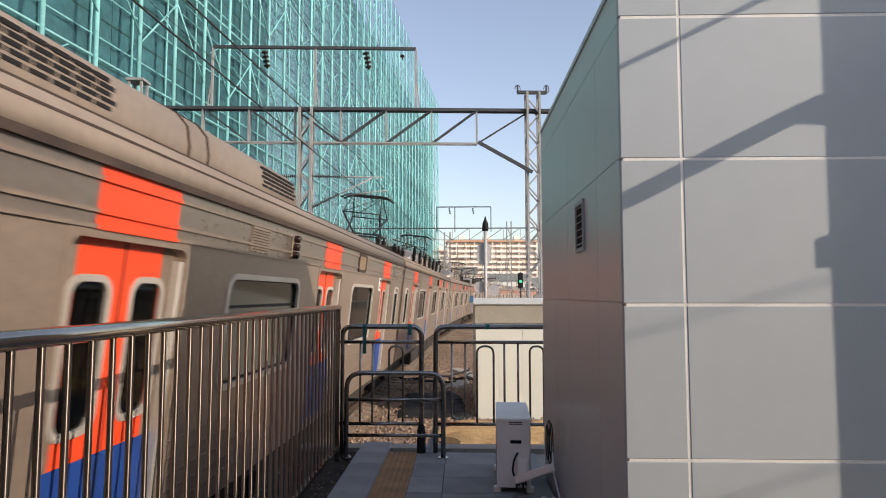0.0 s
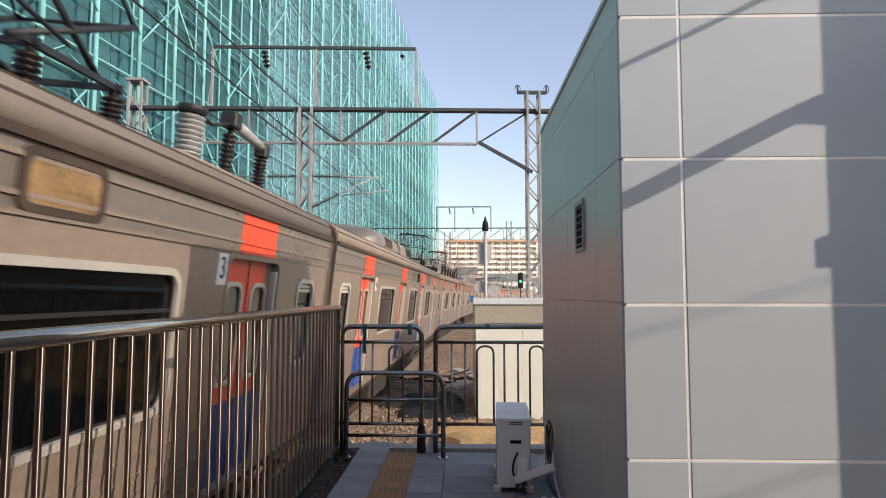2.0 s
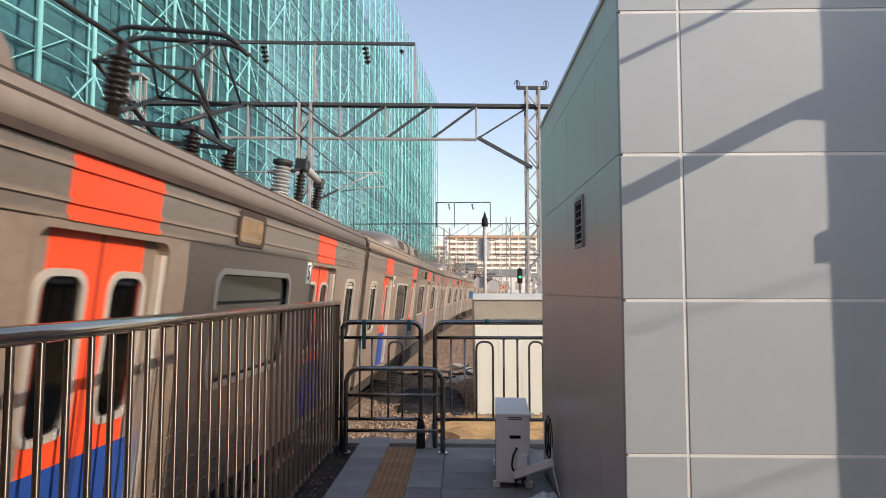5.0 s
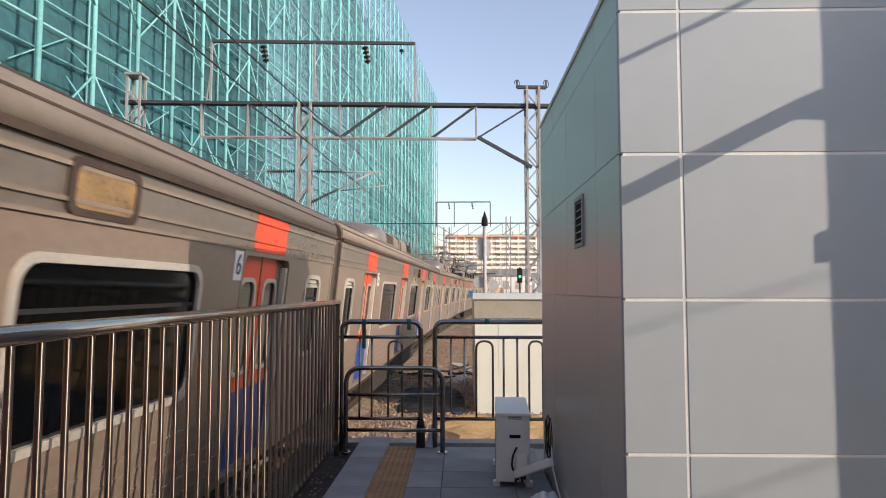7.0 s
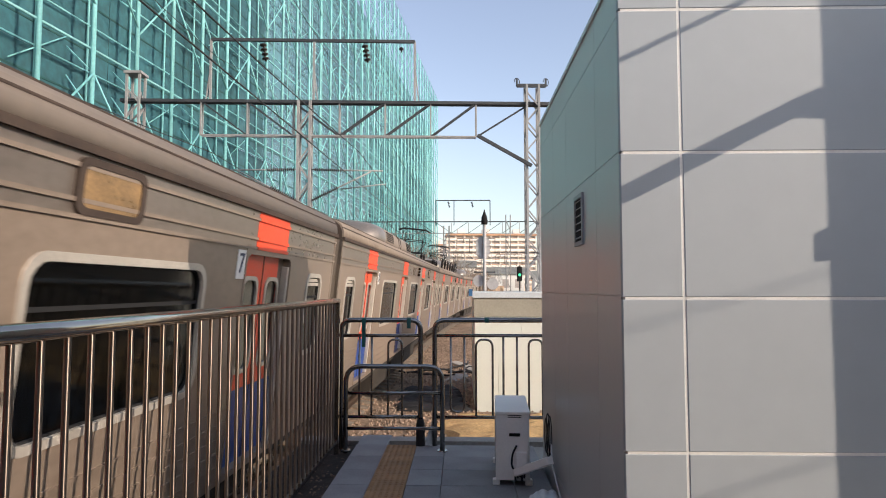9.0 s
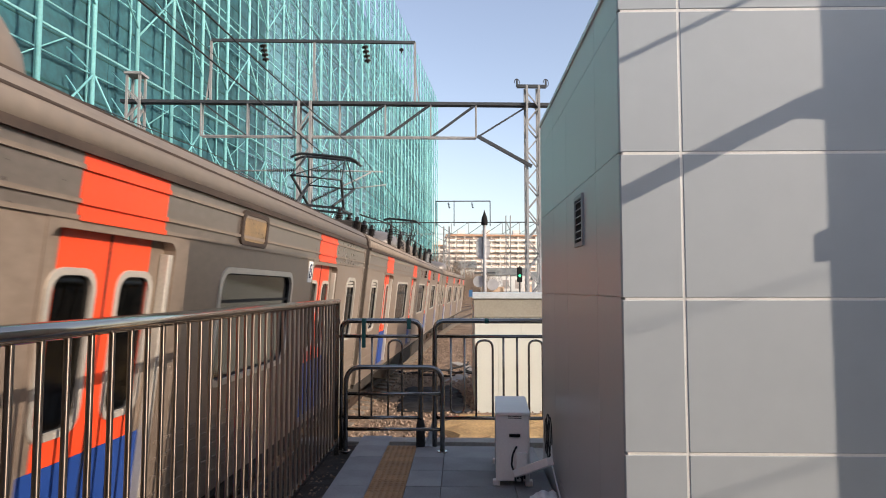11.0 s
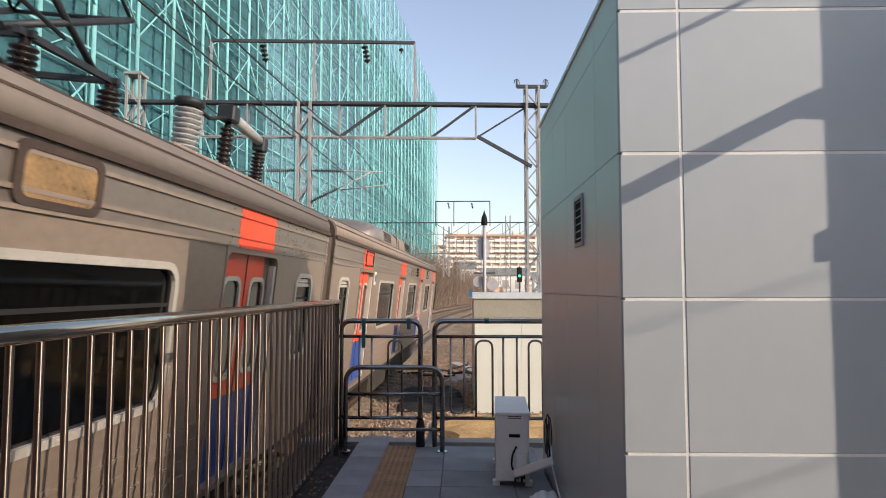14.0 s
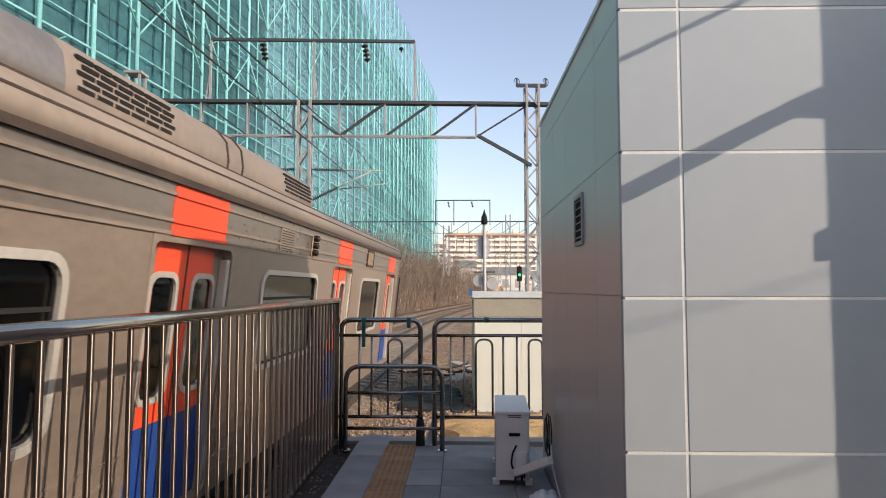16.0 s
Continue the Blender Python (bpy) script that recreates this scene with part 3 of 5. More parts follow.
def cable_coil():
    root = empty("cable_coil", "coil of thin black cable hanging on the wall", "cable", m=pose(0.72, 5.25, 0.30))
    for i, r in enumerate((0.10, 0.115, 0.09)):
        bm = bmesh.new()
        sweep(bm, [(-0.015 * i, r * 1.0 * math.cos(a), 0.12 + 1.5 * r * math.sin(a)) for a in [k * math.pi / 12 for k in range(25)]], 0.005, 6)
        part("loop", bm, "rubber", root)
    bm = bmesh.new()
    sweep(bm, [(0.0, -0.05, 0.1), (-0.02, -0.25, -0.05), (0.0, -0.4, -0.18), (0.02, -0.52, -0.29)], 0.006, 6)
    part("loose_end", bm, "plastic", root, "pale loose wire")
    bm = bmesh.new()
    bmesh.ops.create_icosphere(bm, subdivisions=4, radius=1)
    for v in bm.verts:
        n = 0.25 * noise.noise(v.co * 2.2) + 0.12 * noise.noise(v.co * 6)
        v.co = Vector((v.co.x * 0.12, v.co.y * 0.11, max(-0.01, v.co.z * 0.10))) * (1 + n) + Vector((0.625, 4.83, 0.012))
    for f in bm.faces:
        f.smooth = True
    lone("plastic_bag", bm, "plastic", "crumpled white plastic bag on the paving", "bag")


def torn_sheet():
    """A torn piece of white sheeting stuck upright between the barrier posts."""
    bm = bmesh.new()
    rng = random.Random(4)
    rows = []
    for j in range(7):
        z = -0.01 + j * 0.05
        w = 0.105 * (1 - j / 6.6)
        rows.append([[bm.verts.new((-0.335 + w * (i / 4 - 0.35) + 0.01 * j, 6.62 + d + 0.015 * math.sin(i * 1.7 + j) + rng.uniform(-0.004, 0.004), z)) for i in range(5)] for d in (0.0, 0.006)])
    for a, b in zip(rows, rows[1:]):
        for d in (0, 1):
            for i in range(4):
                bm.faces.new([a[d][i], a[d][i + 1], b[d][i + 1], b[d][i]])
        for i in (0, 4):
            bm.faces.new([a[0][i], b[0][i], b[1][i], a[1][i]])
    lone("plastic_sheet", bm, "plastic", "torn white plastic sheet between the barrier posts", "sheet")


def shed():
    root = empty("signal_shed", "cream sheet-metal railway shed with flat roof edge", "shed", m=pose(0.322, 15.2, RAIL - 0.19))
    H, D = 2.84, 4.0
    bm = bmesh.new()
    box(bm, 0.03, 3.34, 0.03, D, -0.2, H - 0.14)
    part("wall", bm, "cream", root)
    for i in range(6):
        bm = bmesh.new()
        x = 0.02 + i * 0.553
        box(bm, x, x + 0.546, 0.0, 0.03, -0.2, H - 0.60)
        part("wall_panel", bm, "cream", root)
    bm = bmesh.new()
    box(bm, -0.05, 3.40, -0.06, D + 0.06, H - 0.14, H)
    bevelled(bm, 0.01, 1)
    part("roof_edge", bm, "shed_roof", root)
    # olive grey band paints the roof edge's shadow onto the wall
    bm = bmesh.new()
    box(bm, 0.0, 3.36, -0.014, 0.02, H - 0.58, H - 0.14)
    part("eave_shade", bm, "eave_shade", root, "olive grey band painted for the roof edge's shadow")
    bm = bmesh.new()
    box(bm, -0.12, -0.035, -0.08, 0.11, H - 0.09, H + 0.07)
    part("corner_cap", bm, "blue_cap", root, "blue corner cap")


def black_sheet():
    """A rumpled black strip added on the ballast to deepen the shed's shade."""
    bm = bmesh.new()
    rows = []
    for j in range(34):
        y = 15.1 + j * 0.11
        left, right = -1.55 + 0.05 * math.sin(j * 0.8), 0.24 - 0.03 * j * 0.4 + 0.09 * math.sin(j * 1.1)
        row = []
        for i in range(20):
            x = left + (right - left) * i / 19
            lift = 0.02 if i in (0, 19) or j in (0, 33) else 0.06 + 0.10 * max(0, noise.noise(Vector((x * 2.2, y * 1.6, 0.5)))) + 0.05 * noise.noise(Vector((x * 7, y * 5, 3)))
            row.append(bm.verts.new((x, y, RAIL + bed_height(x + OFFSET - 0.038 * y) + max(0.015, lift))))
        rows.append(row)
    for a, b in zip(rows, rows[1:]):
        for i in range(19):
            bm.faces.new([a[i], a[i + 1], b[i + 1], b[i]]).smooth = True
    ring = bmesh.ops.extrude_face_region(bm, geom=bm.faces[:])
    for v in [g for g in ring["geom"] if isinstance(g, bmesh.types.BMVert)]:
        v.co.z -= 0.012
    lone("shade_sheet", bm, "rubber", "rumpled black sheet added to darken the shaded ballast", "sheet")


def trackside_clutter():
    """Loose cables and broken trough covers lying on the ballast beside the shed."""
    rng = random.Random(31)
    z = RAIL - 0.15
    heap = empty("cable_heap", "tangled black cables lying on the ballast", "cables", m=pose(0.35, 22.0, z))
    for i in range(6):
        pts, a = [], rng.uniform(0, 6.28)
        p = Vector((rng.uniform(-1.2, 0.5), rng.uniform(-1.0, 1.2), 0.04))
        for k in range(12):
            a += rng.gauss(0, 0.55)
            p = p + Vector((math.cos(a) * 0.24, math.sin(a) * 0.24, 0))
            pts.append(p + Vector((0, 0, rng.uniform(0, 0.10))))
        bm = bmesh.new()
        sweep(bm, pts, 0.035, 6)
        part("cable", bm, "rubber", heap)
    b = bmesh.new()
    box(b, -0.22, 0.22, -0.5, 0.5, 0.0, 0.09)
    bevelled(b, 0.015, 1)
    me = mesh_of("trough_cover", b, "concrete")
    for x, y, rz, tilt in ((-0.15, 20.6, -25, 6), (0.25, 21.9, -32, 14), (0.62, 23.2, -20, 4), (0.10, 24.1, 48, 9)):
        ob = new("trough_cover", me)
        tagged(ob, "broken pale concrete trough cover on the ballast", "slab", "trough covers")
        ob.matrix_basis = pose(x, y, z - 0.03, tilt, 0, rz)


# ---------------------------------------------------------------- overhead line
def lattice(root, x, y, z0, z1, w, material, pitch=0.55, leg=0.035, d=None):
    d = d or w
    for sx in (-1, 1):
        for sy in (-1, 1):
            bm = bmesh.new()
            beam(bm, (x + sx * w / 2, y + sy * d / 2, z0), (x + sx * w / 2, y + sy * d / 2, z1), leg)
            part("leg", bm, material, root)
    n = int((z1 - z0) / pitch)
    bm = bmesh.new()
    for i in range(n):
        a, b = z0 + i * pitch, z0 + (i + 1) * pitch
        s = 1 if i % 2 else -1
        for sy in (-1, 1):
            beam(bm, (x - s * w / 2, y + sy * d / 2, a), (x + s * w / 2, y + sy * d / 2, b), leg * 0.6)
            beam(bm, (x - sy * w / 2, y - s * d / 2, a), (x - sy * w / 2, y + s * d / 2, b), leg * 0.6)
    part("lacing", bm, material, root)


def disc_string(root, a, b, n, r, material="ceramic"):
    a, b = Vector(a), Vector(b)
    bm = bmesh.new()
    pts, rs = [], []
    for i in range(n):
        for t, k in ((0.05, 0.25), (0.3, 1.0), (0.55, 0.95), (0.62, 0.3), (0.98, 0.25)):
            pts.append(a.lerp(b, (i + t) / n))
            rs.append(r * k)
    sweep(bm, pts, rs, 12)
    return part("insulator", bm, material, root, "dark ribbed insulator")


def portal(y, xl, xr, zt, zb, masts, material, detail=True, lat=None):
    """Lattice portal across the tracks at depth y, between xl and xr."""
    root = empty("catenary_portal", "dark steel lattice portal carrying the overhead line", "catenary portal", "catenary portals")
    for z, w in ((zt, 0.085), (zb, 0.045)):
        for dy in ((-0.08, 0.08) if detail else (0,)):
            bm = bmesh.new()
            a, b = lat if lat and z == zb else (xl, xr)
            beam(bm, (a, y + dy, z), (b, y + dy, z), w)
            part("chord", bm, material if z == zt else "galv_light", root)
    if lat:
        xl, xr = lat
    n = max(4, round((xr - xl) / 1.33))
    mid = (xl + xr) / 2
    for i in range(n + 1):
        x = xl + (xr - xl) * i / n
        bm = bmesh.new()
        beam(bm, (x, y - 0.08, zb), (x, y - 0.08, zt), 0.04)
        if detail:
            beam(bm, (x, y + 0.08, zb), (x, y + 0.08, zt), 0.04)
        part("upright", bm, "galv_light", root)
        if i < n:
            x2 = xl + (xr - xl) * (i + 1) / n
            bm = bmesh.new()
            a, b = ((x, zt), (x2, zb)) if (x + x2) / 2 < mid else ((x, zb), (x2, zt))
            beam(bm, (a[0], y - 0.08, a[1]), (b[0], y - 0.08, b[1]), 0.04)
            if detail:
                beam(bm, (a[0], y + 0.08, a[1]), (b[0], y + 0.08, b[1]), 0.04)
            part("diagonal", bm, material, root)
    for x, z1 in masts:
        lattice(root, x, y, RAIL - 0.5, z1, 0.36, "galv_light", 0.42 if detail else 0.8, 0.06)
    return root


def overhead():
    y = 18.1
    root = portal(y, -9.9, 2.95, 6.87, 5.9, ((2.06, 7.4), (-9.5, 7.6)), "galv", lat=(-7.59, 0.40))
    root.matrix_basis = Matrix.Translation((2.06, y, 0)) @ pose(0, 0, 0, 0, 0, 3.3) @ Matrix.Diagonal((0.97, 1, 1, 1)) @ Matrix.Translation((-2.06, -y, 0))
    # knee brace and mast head
    bm = bmesh.new()
    beam(bm, (0.42, y - 0.08, 5.9), (1.95, y - 0.08, 6.84), 0.045)
    part("end_diagonal", bm, "galv", root)
    bm = bmesh.new()
    beam(bm, (0.42, y - 0.25, 5.9), (2.0, y - 0.25, 5.05), 0.09)
    part("knee_brace", bm, "galv", root)
    bm = bmesh.new()
    beam(bm, (1.62, y, 7.42), (2.48, y, 7.42), 0.09)
    for x in (1.62, 2.48):
        beam(bm, (x, y, 7.40), (x, y, 7.62), 0.05)
        sweep(bm, [(x - 0.08 * math.cos(a), y, 7.52 + 0.12 * math.sin(a)) for a in [k * math.pi / 6 for k in range(10)]], 0.012, 5)
    part("mast_head", bm, "galv", root)
    bm = bmesh.new()
    box(bm, -9.75, -9.25, y - 0.25, y + 0.25, 7.6, 7.67)
    part("mast_cap", bm, "galv_light", root)
    # upper frame for the feeders
    xa, xm, xb, zt = -7.36, -4.36, -1.40, 8.67
    bm = bmesh.new()
    beam(bm, (xa, y, zt), (xb, y, zt), 0.08)
    part("upper_bar", bm, "galv", root)
    for x in (xa, xm, xb):
        bm = bmesh.new()
        beam(bm, (x, y, 6.87), (x, y, zt), 0.06)
        part("upper_post", bm, "galv_light", root)
        bm = bmesh.new()
        beam(bm, (x - (0.12 if x < -6 else -0.12), y, 6.9), (x, y, 7.9), 0.035)
        part("stay", bm, "galv_light", root)
    for x in (-5.86, -2.88):
        disc_string(root, (x, y, 8.57), (x + 0.10, y, 8.05), 4, 0.10)
    disc_string(root, (-1.80, y, 8.52), (-1.80, y, 8.35), 1, 0.07)
    # drop post between the tracks with its two cantilevers
    lattice(root, -4.60, y, 3.6, 6.9, 0.34, "galv_light", 0.5, 0.075, 0.3)
    for s, x in ((-1, -4.78), (1, -4.42)):
        bm = bmesh.new()
        sweep(bm, [(x, y, 4.95), (x + s * 2.1, y, 4.92)], 0.022, 8)
        part("cantilever_tube", bm, "galv_light", root)
        disc_string(root, (x + s * 0.12, y, 4.95), (x + s * 0.9, y, 4.93), 14, 0.055)
        bm = bmesh.new()
        sweep(bm, [(x, y, 4.05), (x + s * 1.75, y, 4.90)], 0.022, 8)
        part("cantilever_stay", bm, "galv_light", root)
        disc_string(root, (x + s * 0.05, y, 4.08), (x + s * 0.8, y, 4.45), 14, 0.055)
        bm = bmesh.new()
        sweep(bm, [(x + s * 0.9, y, 4.4), (x + s * 2.2, y, 4.55)], 0.018, 8)
        part("registration_arm", bm, "galv_light", root)
    # farther portals
    for yy, xl, xr, m in ((52.0, -9.0, 6.2, ((-8.8, 6.6), (3.9, 7.6))), (92.0, -6.0, 15.0, ((-5.8, 6.6), (3.2, 8.8), (14.8, 6.6))), (135.0, 2.0, 26.0, ((2.2, 6.6), (25.8, 6.6)))):
        r2 = portal(yy, xl, xr, 7.05 if yy < 60 else 6.75, 6.1 if yy < 60 else 5.9, m, "galv", False)
        bm = bmesh.new()
        a, b = (-1.98, 2.44) if yy < 60 else (xl + 5.5, xl + 11.0)
        beam(bm, (a, yy, 8.8), (b, yy, 8.8), 0.08)
        beam(bm, (a, yy, 6.75), (a, yy, 8.8), 0.07)
        beam(bm, ((a + a + b) / 3, yy, 6.75), ((a + a + b) / 3, yy, 8.8), 0.07)
        beam(bm, (b, yy, 6.75), (b, yy, 8.8), 0.07)
        part("upper_frame", bm, "galv", r2)
        for x in (a + 1.0, b - 1.5):
            disc_string(r2, (x, yy, 8.7), (x + 0.1, yy, 8.2), 4, 0.09)
        lattice(r2, a + 0.85, yy, 2.6, 6.7, 0.45, "galv_light", 0.9, 0.11)
    # wires
    def wire(pts, r, label="thin dark overhead wire above the tracks and the yard"):
        bm = bmesh.new()
        sweep(bm, pts, r, 5)
        lone("overhead_wire", bm, "wire", label, "wire", "overhead wires")
    # unseen pole and two cables, added for faint shadow lines on the cladding
    pole = bmesh.new()
    sweep(pole, [(16.0, -1.26, RAIL - 0.5), (16.0, -1.26, 8.5)], 0.14, 12)
    lone("unseen_cable_pole", pole, "concrete", "unseen round concrete pole added to hold the shadow-casting cables", "pole")
    for x0, x1, z0, z1 in ((3.4, 16.0, 3.45, 7.18), (3.4, 16.0, 2.44, 6.50)):
        wire([(x0, -1.26, z0), ((x0 + x1) / 2, -1.26, (z0 + z1) / 2 - 0.02), (x1, -1.26, z1)], 0.007)
    for side in (0.0, -4.3):
        for z, sag in ((4.63, 0.0), (5.55, 0.45)):
            pts = []
            for s in range(-30, 150, 4):
                f = ((s - 18) % 36) / 36
                pts.append(track(s, side)[0] + Vector((0, 0, z - sag * 4 * f * (1 - f))))
            wire(pts, 0.013)
    for x, z in ((-5.6, 8.03), (-2.70, 8.03)):
        wire([(x - 0.6 - 0.03 * (18 - k), k, z - 0.6 * (1 - ((k - 18) / 17) ** 2) * (0.8 if k != 18 else 1) if k < 18 else z - 0.0006 * (k - 18) * (52 - k)) for k in range(1, 53, 3)], 0.008)


def railway_signal():
    root = empty("railway_signal", "railway signal mast with grey round boards seen from behind", "signal", m=pose(1.14, 30.0, RAIL))
    bm = bmesh.new()
    sweep(bm, [(0, 0, -0.5), (0, 0, 5.8)], 0.085, 10)
    part("mast", bm, "signal_grey", root)
    bm = bmesh.new()
    sweep(bm, [(0, 0, 5.75), (0, 0, 5.85), (0, 0, 6.1), (0, 0, 6.25), (0, 0, 6.45)], [0.15, 0.16, 0.14, 0.07, 0.015], 10)
    part("cap", bm, "dark", root, "black pointed cap")
    bm = bmesh.new()
    slab(bm, rounded(-0.26, 0.40, 4.15, 5.2, 0.3, 6), -0.06, 0.06)
    o = part("head_board", bm, "signal_grey", root)
    o.rotation_euler, o.location = (0, 0, radians(90)), (0, 0.12, 0)
    for z, x in ((3.1, -0.27), (2.95, 0.38)):
        bm = bmesh.new()
        slab(bm, rounded(-0.27, 0.27, z - 0.27, z + 0.27, 0.265, 6), -0.04, 0.04)
        o = part("round_board", bm, "signal_grey", root)
        o.rotation_euler, o.location = (0, 0, radians(90)), (x, 0.1, 0)
    bm = bmesh.new()
    beam(bm, (-0.5, 0, 3.5), (0.5, 0, 3.5), 0.06)
    beam(bm, (-0.5, 0, 2.2), (0.6, 0, 2.2), 0.05)
    part("bracket", bm, "galv", root)
    root = empty("colour_light_signal", "distant signal showing a green light", "signal", m=pose(5.55, 60.0, RAIL))
    bm = bmesh.new()
    sweep(bm, [(0, 0, -0.5), (0, 0, 4.9)], 0.07, 8)
    part("mast", bm, "galv", root)
    bm = bmesh.new()
    box(bm, -0.24, 0.24, -0.1, 0.2, 3.4, 4.8)
    bevelled(bm, 0.08, 2)
    part("head", bm, "dark", root)
    bm = bmesh.new()
    slab(bm, rounded(-0.13, 0.13, 3.87, 4.13, 0.125, 5), -0.02, 0.02)
    o = part("green_lens", bm, "signal_green", root, "lit green lens")
    o.rotation_euler, o.location = (0, 0, radians(-90)), (0, -0.13, 0)


# ---------------------------------------------------------------- scaffolded block
def scaffold():
    """Runs along the left of the line; local y along it, local x out towards the track."""
    base = pose(0, 0, RAIL, 0, 0, -5.3) @ pose(-16.0, 0, 0)
    root = empty("scaffolded_building", "building wrapped in mint-green scaffolding and green safety net", "scaffold building", m=base)
    Y0, Y1, H, BAY, LIFT = 8.2, 125.0, 39.5, 2.75, 1.9
    bm = bmesh.new()
    box(bm, -22, -3.2, Y0, 41.2, -0.4, H - 3)
    part("concrete_core", bm, "core", root)
    n = int((Y1 - Y0) / BAY)
    steps = [(-1.3, 100)]
    # net sheets, stepping in and out
    y = Y0
    for x, k in steps:
        ye = min(Y1, y + k * BAY)
        lv = 0
        while lv * LIFT * 3 < H - 6.2:
            z0, z1 = lv * LIFT * 3, min(H - 5.7, (lv + 1) * LIFT * 3)
            yy = y
            while yy < ye - 0.1:
                y2 = min(ye, yy + BAY * 3)
                bm = bmesh.new()
                box(bm, x - 0.02, x, yy + 0.02, y2 - 0.02, z0 + 0.02, z1)
                # sheets past the concrete core take the colour paled for sky behind
                part("net_sheet", bm, "net" if yy < 38.0 or lv < 1 else "net_backlit", root)
                yy = y2
            lv += 1
        bm = bmesh.new()
        box(bm, -14.0, x - 0.02, ye - 0.05, ye, 0, H - 5.7)
        part("net_return", bm, "net" if ye < 60 else "net_backlit", root)
        y = ye
        if y >= Y1 - 0.1:
            break
    for j in range(1, int((H - 5.7) / LIFT)):
        bm = bmesh.new()
        box(bm, -1.3, -1.28, Y0, Y1, j * LIFT + 0.9, j * LIFT + 0.97)
        part("net_seam", bm, "net_seam", root)
    # uprights, thick in the outer row
    b = bmesh.new()
    sweep(b, [(0, 0, -0.4), (0, 0, H + 0.8)], 0.095, 8)
    thick = mesh_of("upright", b, "pole_green")
    b = bmesh.new()
    sweep(b, [(0, 0, -0.4), (0, 0, H + 0.8)], 0.045, 6)
    thin = mesh_of("upright", b, "pole_green")
    for i in range(n + 1):
        piece("upright", thick, root, (0, Y0 + i * BAY, 0))
        piece("upright", thin, root, (-1.15, Y0 + (i + 0.45) * BAY, 0))
    for j in range(1, int(H / LIFT) + 1):
        b = bmesh.new()
        sweep(b, [(-1.12, Y0, j * LIFT), (-1.12, Y1, j * LIFT)], 0.03, 5)
        part("ledger", b, "pole_green", root)
        if j % 3 == 0:
            b = bmesh.new()
            sweep(b, [(-0.05, Y0, j * LIFT + 0.4), (-0.05, Y1, j * LIFT + 0.4)], 0.05, 6)
            part("ledger", b, "pole_green", root)
    for x, z in ((0, H - 5.7), (0, H - 3.8), (0, H - 1.9), (0, H), (0, H + 0.75), (-1.15, H - 4.7), (-1.15, H - 2.8), (-1.15, H - 0.9)):
        b = bmesh.new()
        sweep(b, [(x, Y0, z), (x, Y1, z)], 0.04, 6)
        part("ledger", b, "pole_green", root)
    h = BAY * 0.45
    for p, q in (((0, 0, -5.7), (0, BAY, -3.8)), ((0, 0, -3.8), (-1.15, h, -5.7)), ((0, 0, -3.8), (0, BAY, -1.9)),
                 ((0, BAY, -1.9), (0, 0, 0)), ((0, 0, -1.9), (-1.15, h, 0)), ((0, 0, 0), (-1.15, h, -1.9))):
        b = bmesh.new()
        sweep(b, [p, q], 0.033, 5)
        lace = mesh_of("top_brace", b, "pole_green")
        for i in range(n):
            piece("top_brace", lace, root, (0, Y0 + i * BAY, H))
    b = bmesh.new()
    sweep(b, [(0.05, 0, 0), (0.05, BAY, -LIFT * 1.55)], 0.045, 5)
    sweep(b, [(0.05, 0, 0), (-1.1, 0, 1.1)], 0.03, 5)
    sweep(b, [(0.0, 0, -1.5), (-1.1, 0, 0)], 0.03, 5)
    brace = mesh_of("brace", b, "pole_green")
    b = bmesh.new()
    sweep(b, [(0.05, 0, -LIFT * 1.55), (0.05, BAY, 0)], 0.045, 5)
    sweep(b, [(-1.1, 0, -0.3), (-1.1, BAY, 1.5)], 0.028, 5)
    brace2 = mesh_of("brace", b, "pole_green")
    rng = random.Random(8)
    for i in range(n):
        for j in range(1, 7):
            if i < 34 or (i + j) % 2 == 0:
                piece("brace", brace if (i + j) % 3 else brace2, root, (0, Y0 + i * BAY, j * LIFT * 3 - 0.6 + rng.uniform(-0.2, 0.2)))


# ---------------------------------------------------------------- distance
def shrubs():
    """Bare winter bushes on a bank along the far side of the line."""
    base_rng = random.Random(3)
    meshes = []
    for k in range(5):
        rng = random.Random(20 + k)
        bm = bmesh.new()
        for i in range(120):
            a, l = rng.uniform(0, 6.28), rng.uniform(1.6, 3.6)
            p = Vector((rng.gauss(0, 0.7), rng.gauss(0, 0.9), 0))
            d = Vector((math.cos(a) * 0.35, math.sin(a) * 0.35, 1)).normalized()
            pts = [p]
            for s in range(4):
                d = (d + Vector((rng.gauss(0, 0.16), rng.gauss(0, 0.16), 0.02))).normalized()
                pts.append(pts[-1] + d * l / 4)
            sweep(bm, pts, [0.018, 0.014, 0.010, 0.007, 0.004], 3, False)
            for s in range(2, 5):
                for _ in range(3):
                    q = (d + Vector((rng.gauss(0, 0.6), rng.gauss(0, 0.6), rng.uniform(-0.1, 0.5)))).normalized()
                    sweep(bm, [pts[s], pts[s] + q * rng.uniform(0.3, 0.8)], [0.007, 0.003], 3, False)
        meshes.append(mesh_of("bush_twigs", bm, "bark"))
    for i in range(64):
        s = 30 + i * 1.9
        side = -9.7 - base_rng.uniform(0, 1.6)
        p, h = track(s, side)
        ob = new("bare_bush", meshes[i % 5])
        tagged(ob, "leafless brown bush on the railway bank", "bush", "bushes on the bank")
        k = base_rng.uniform(0.85, 1.1) * (1.9 if s < 55 else 2.3 if s < 110 else 1.9)
        ob.matrix_basis = Matrix.Translation(p + Vector((0, 0, RAIL - 0.4))) @ pose(0, 0, 0, 0, 0, base_rng.uniform(0, 360)) @ Matrix.Scale(k, 4)


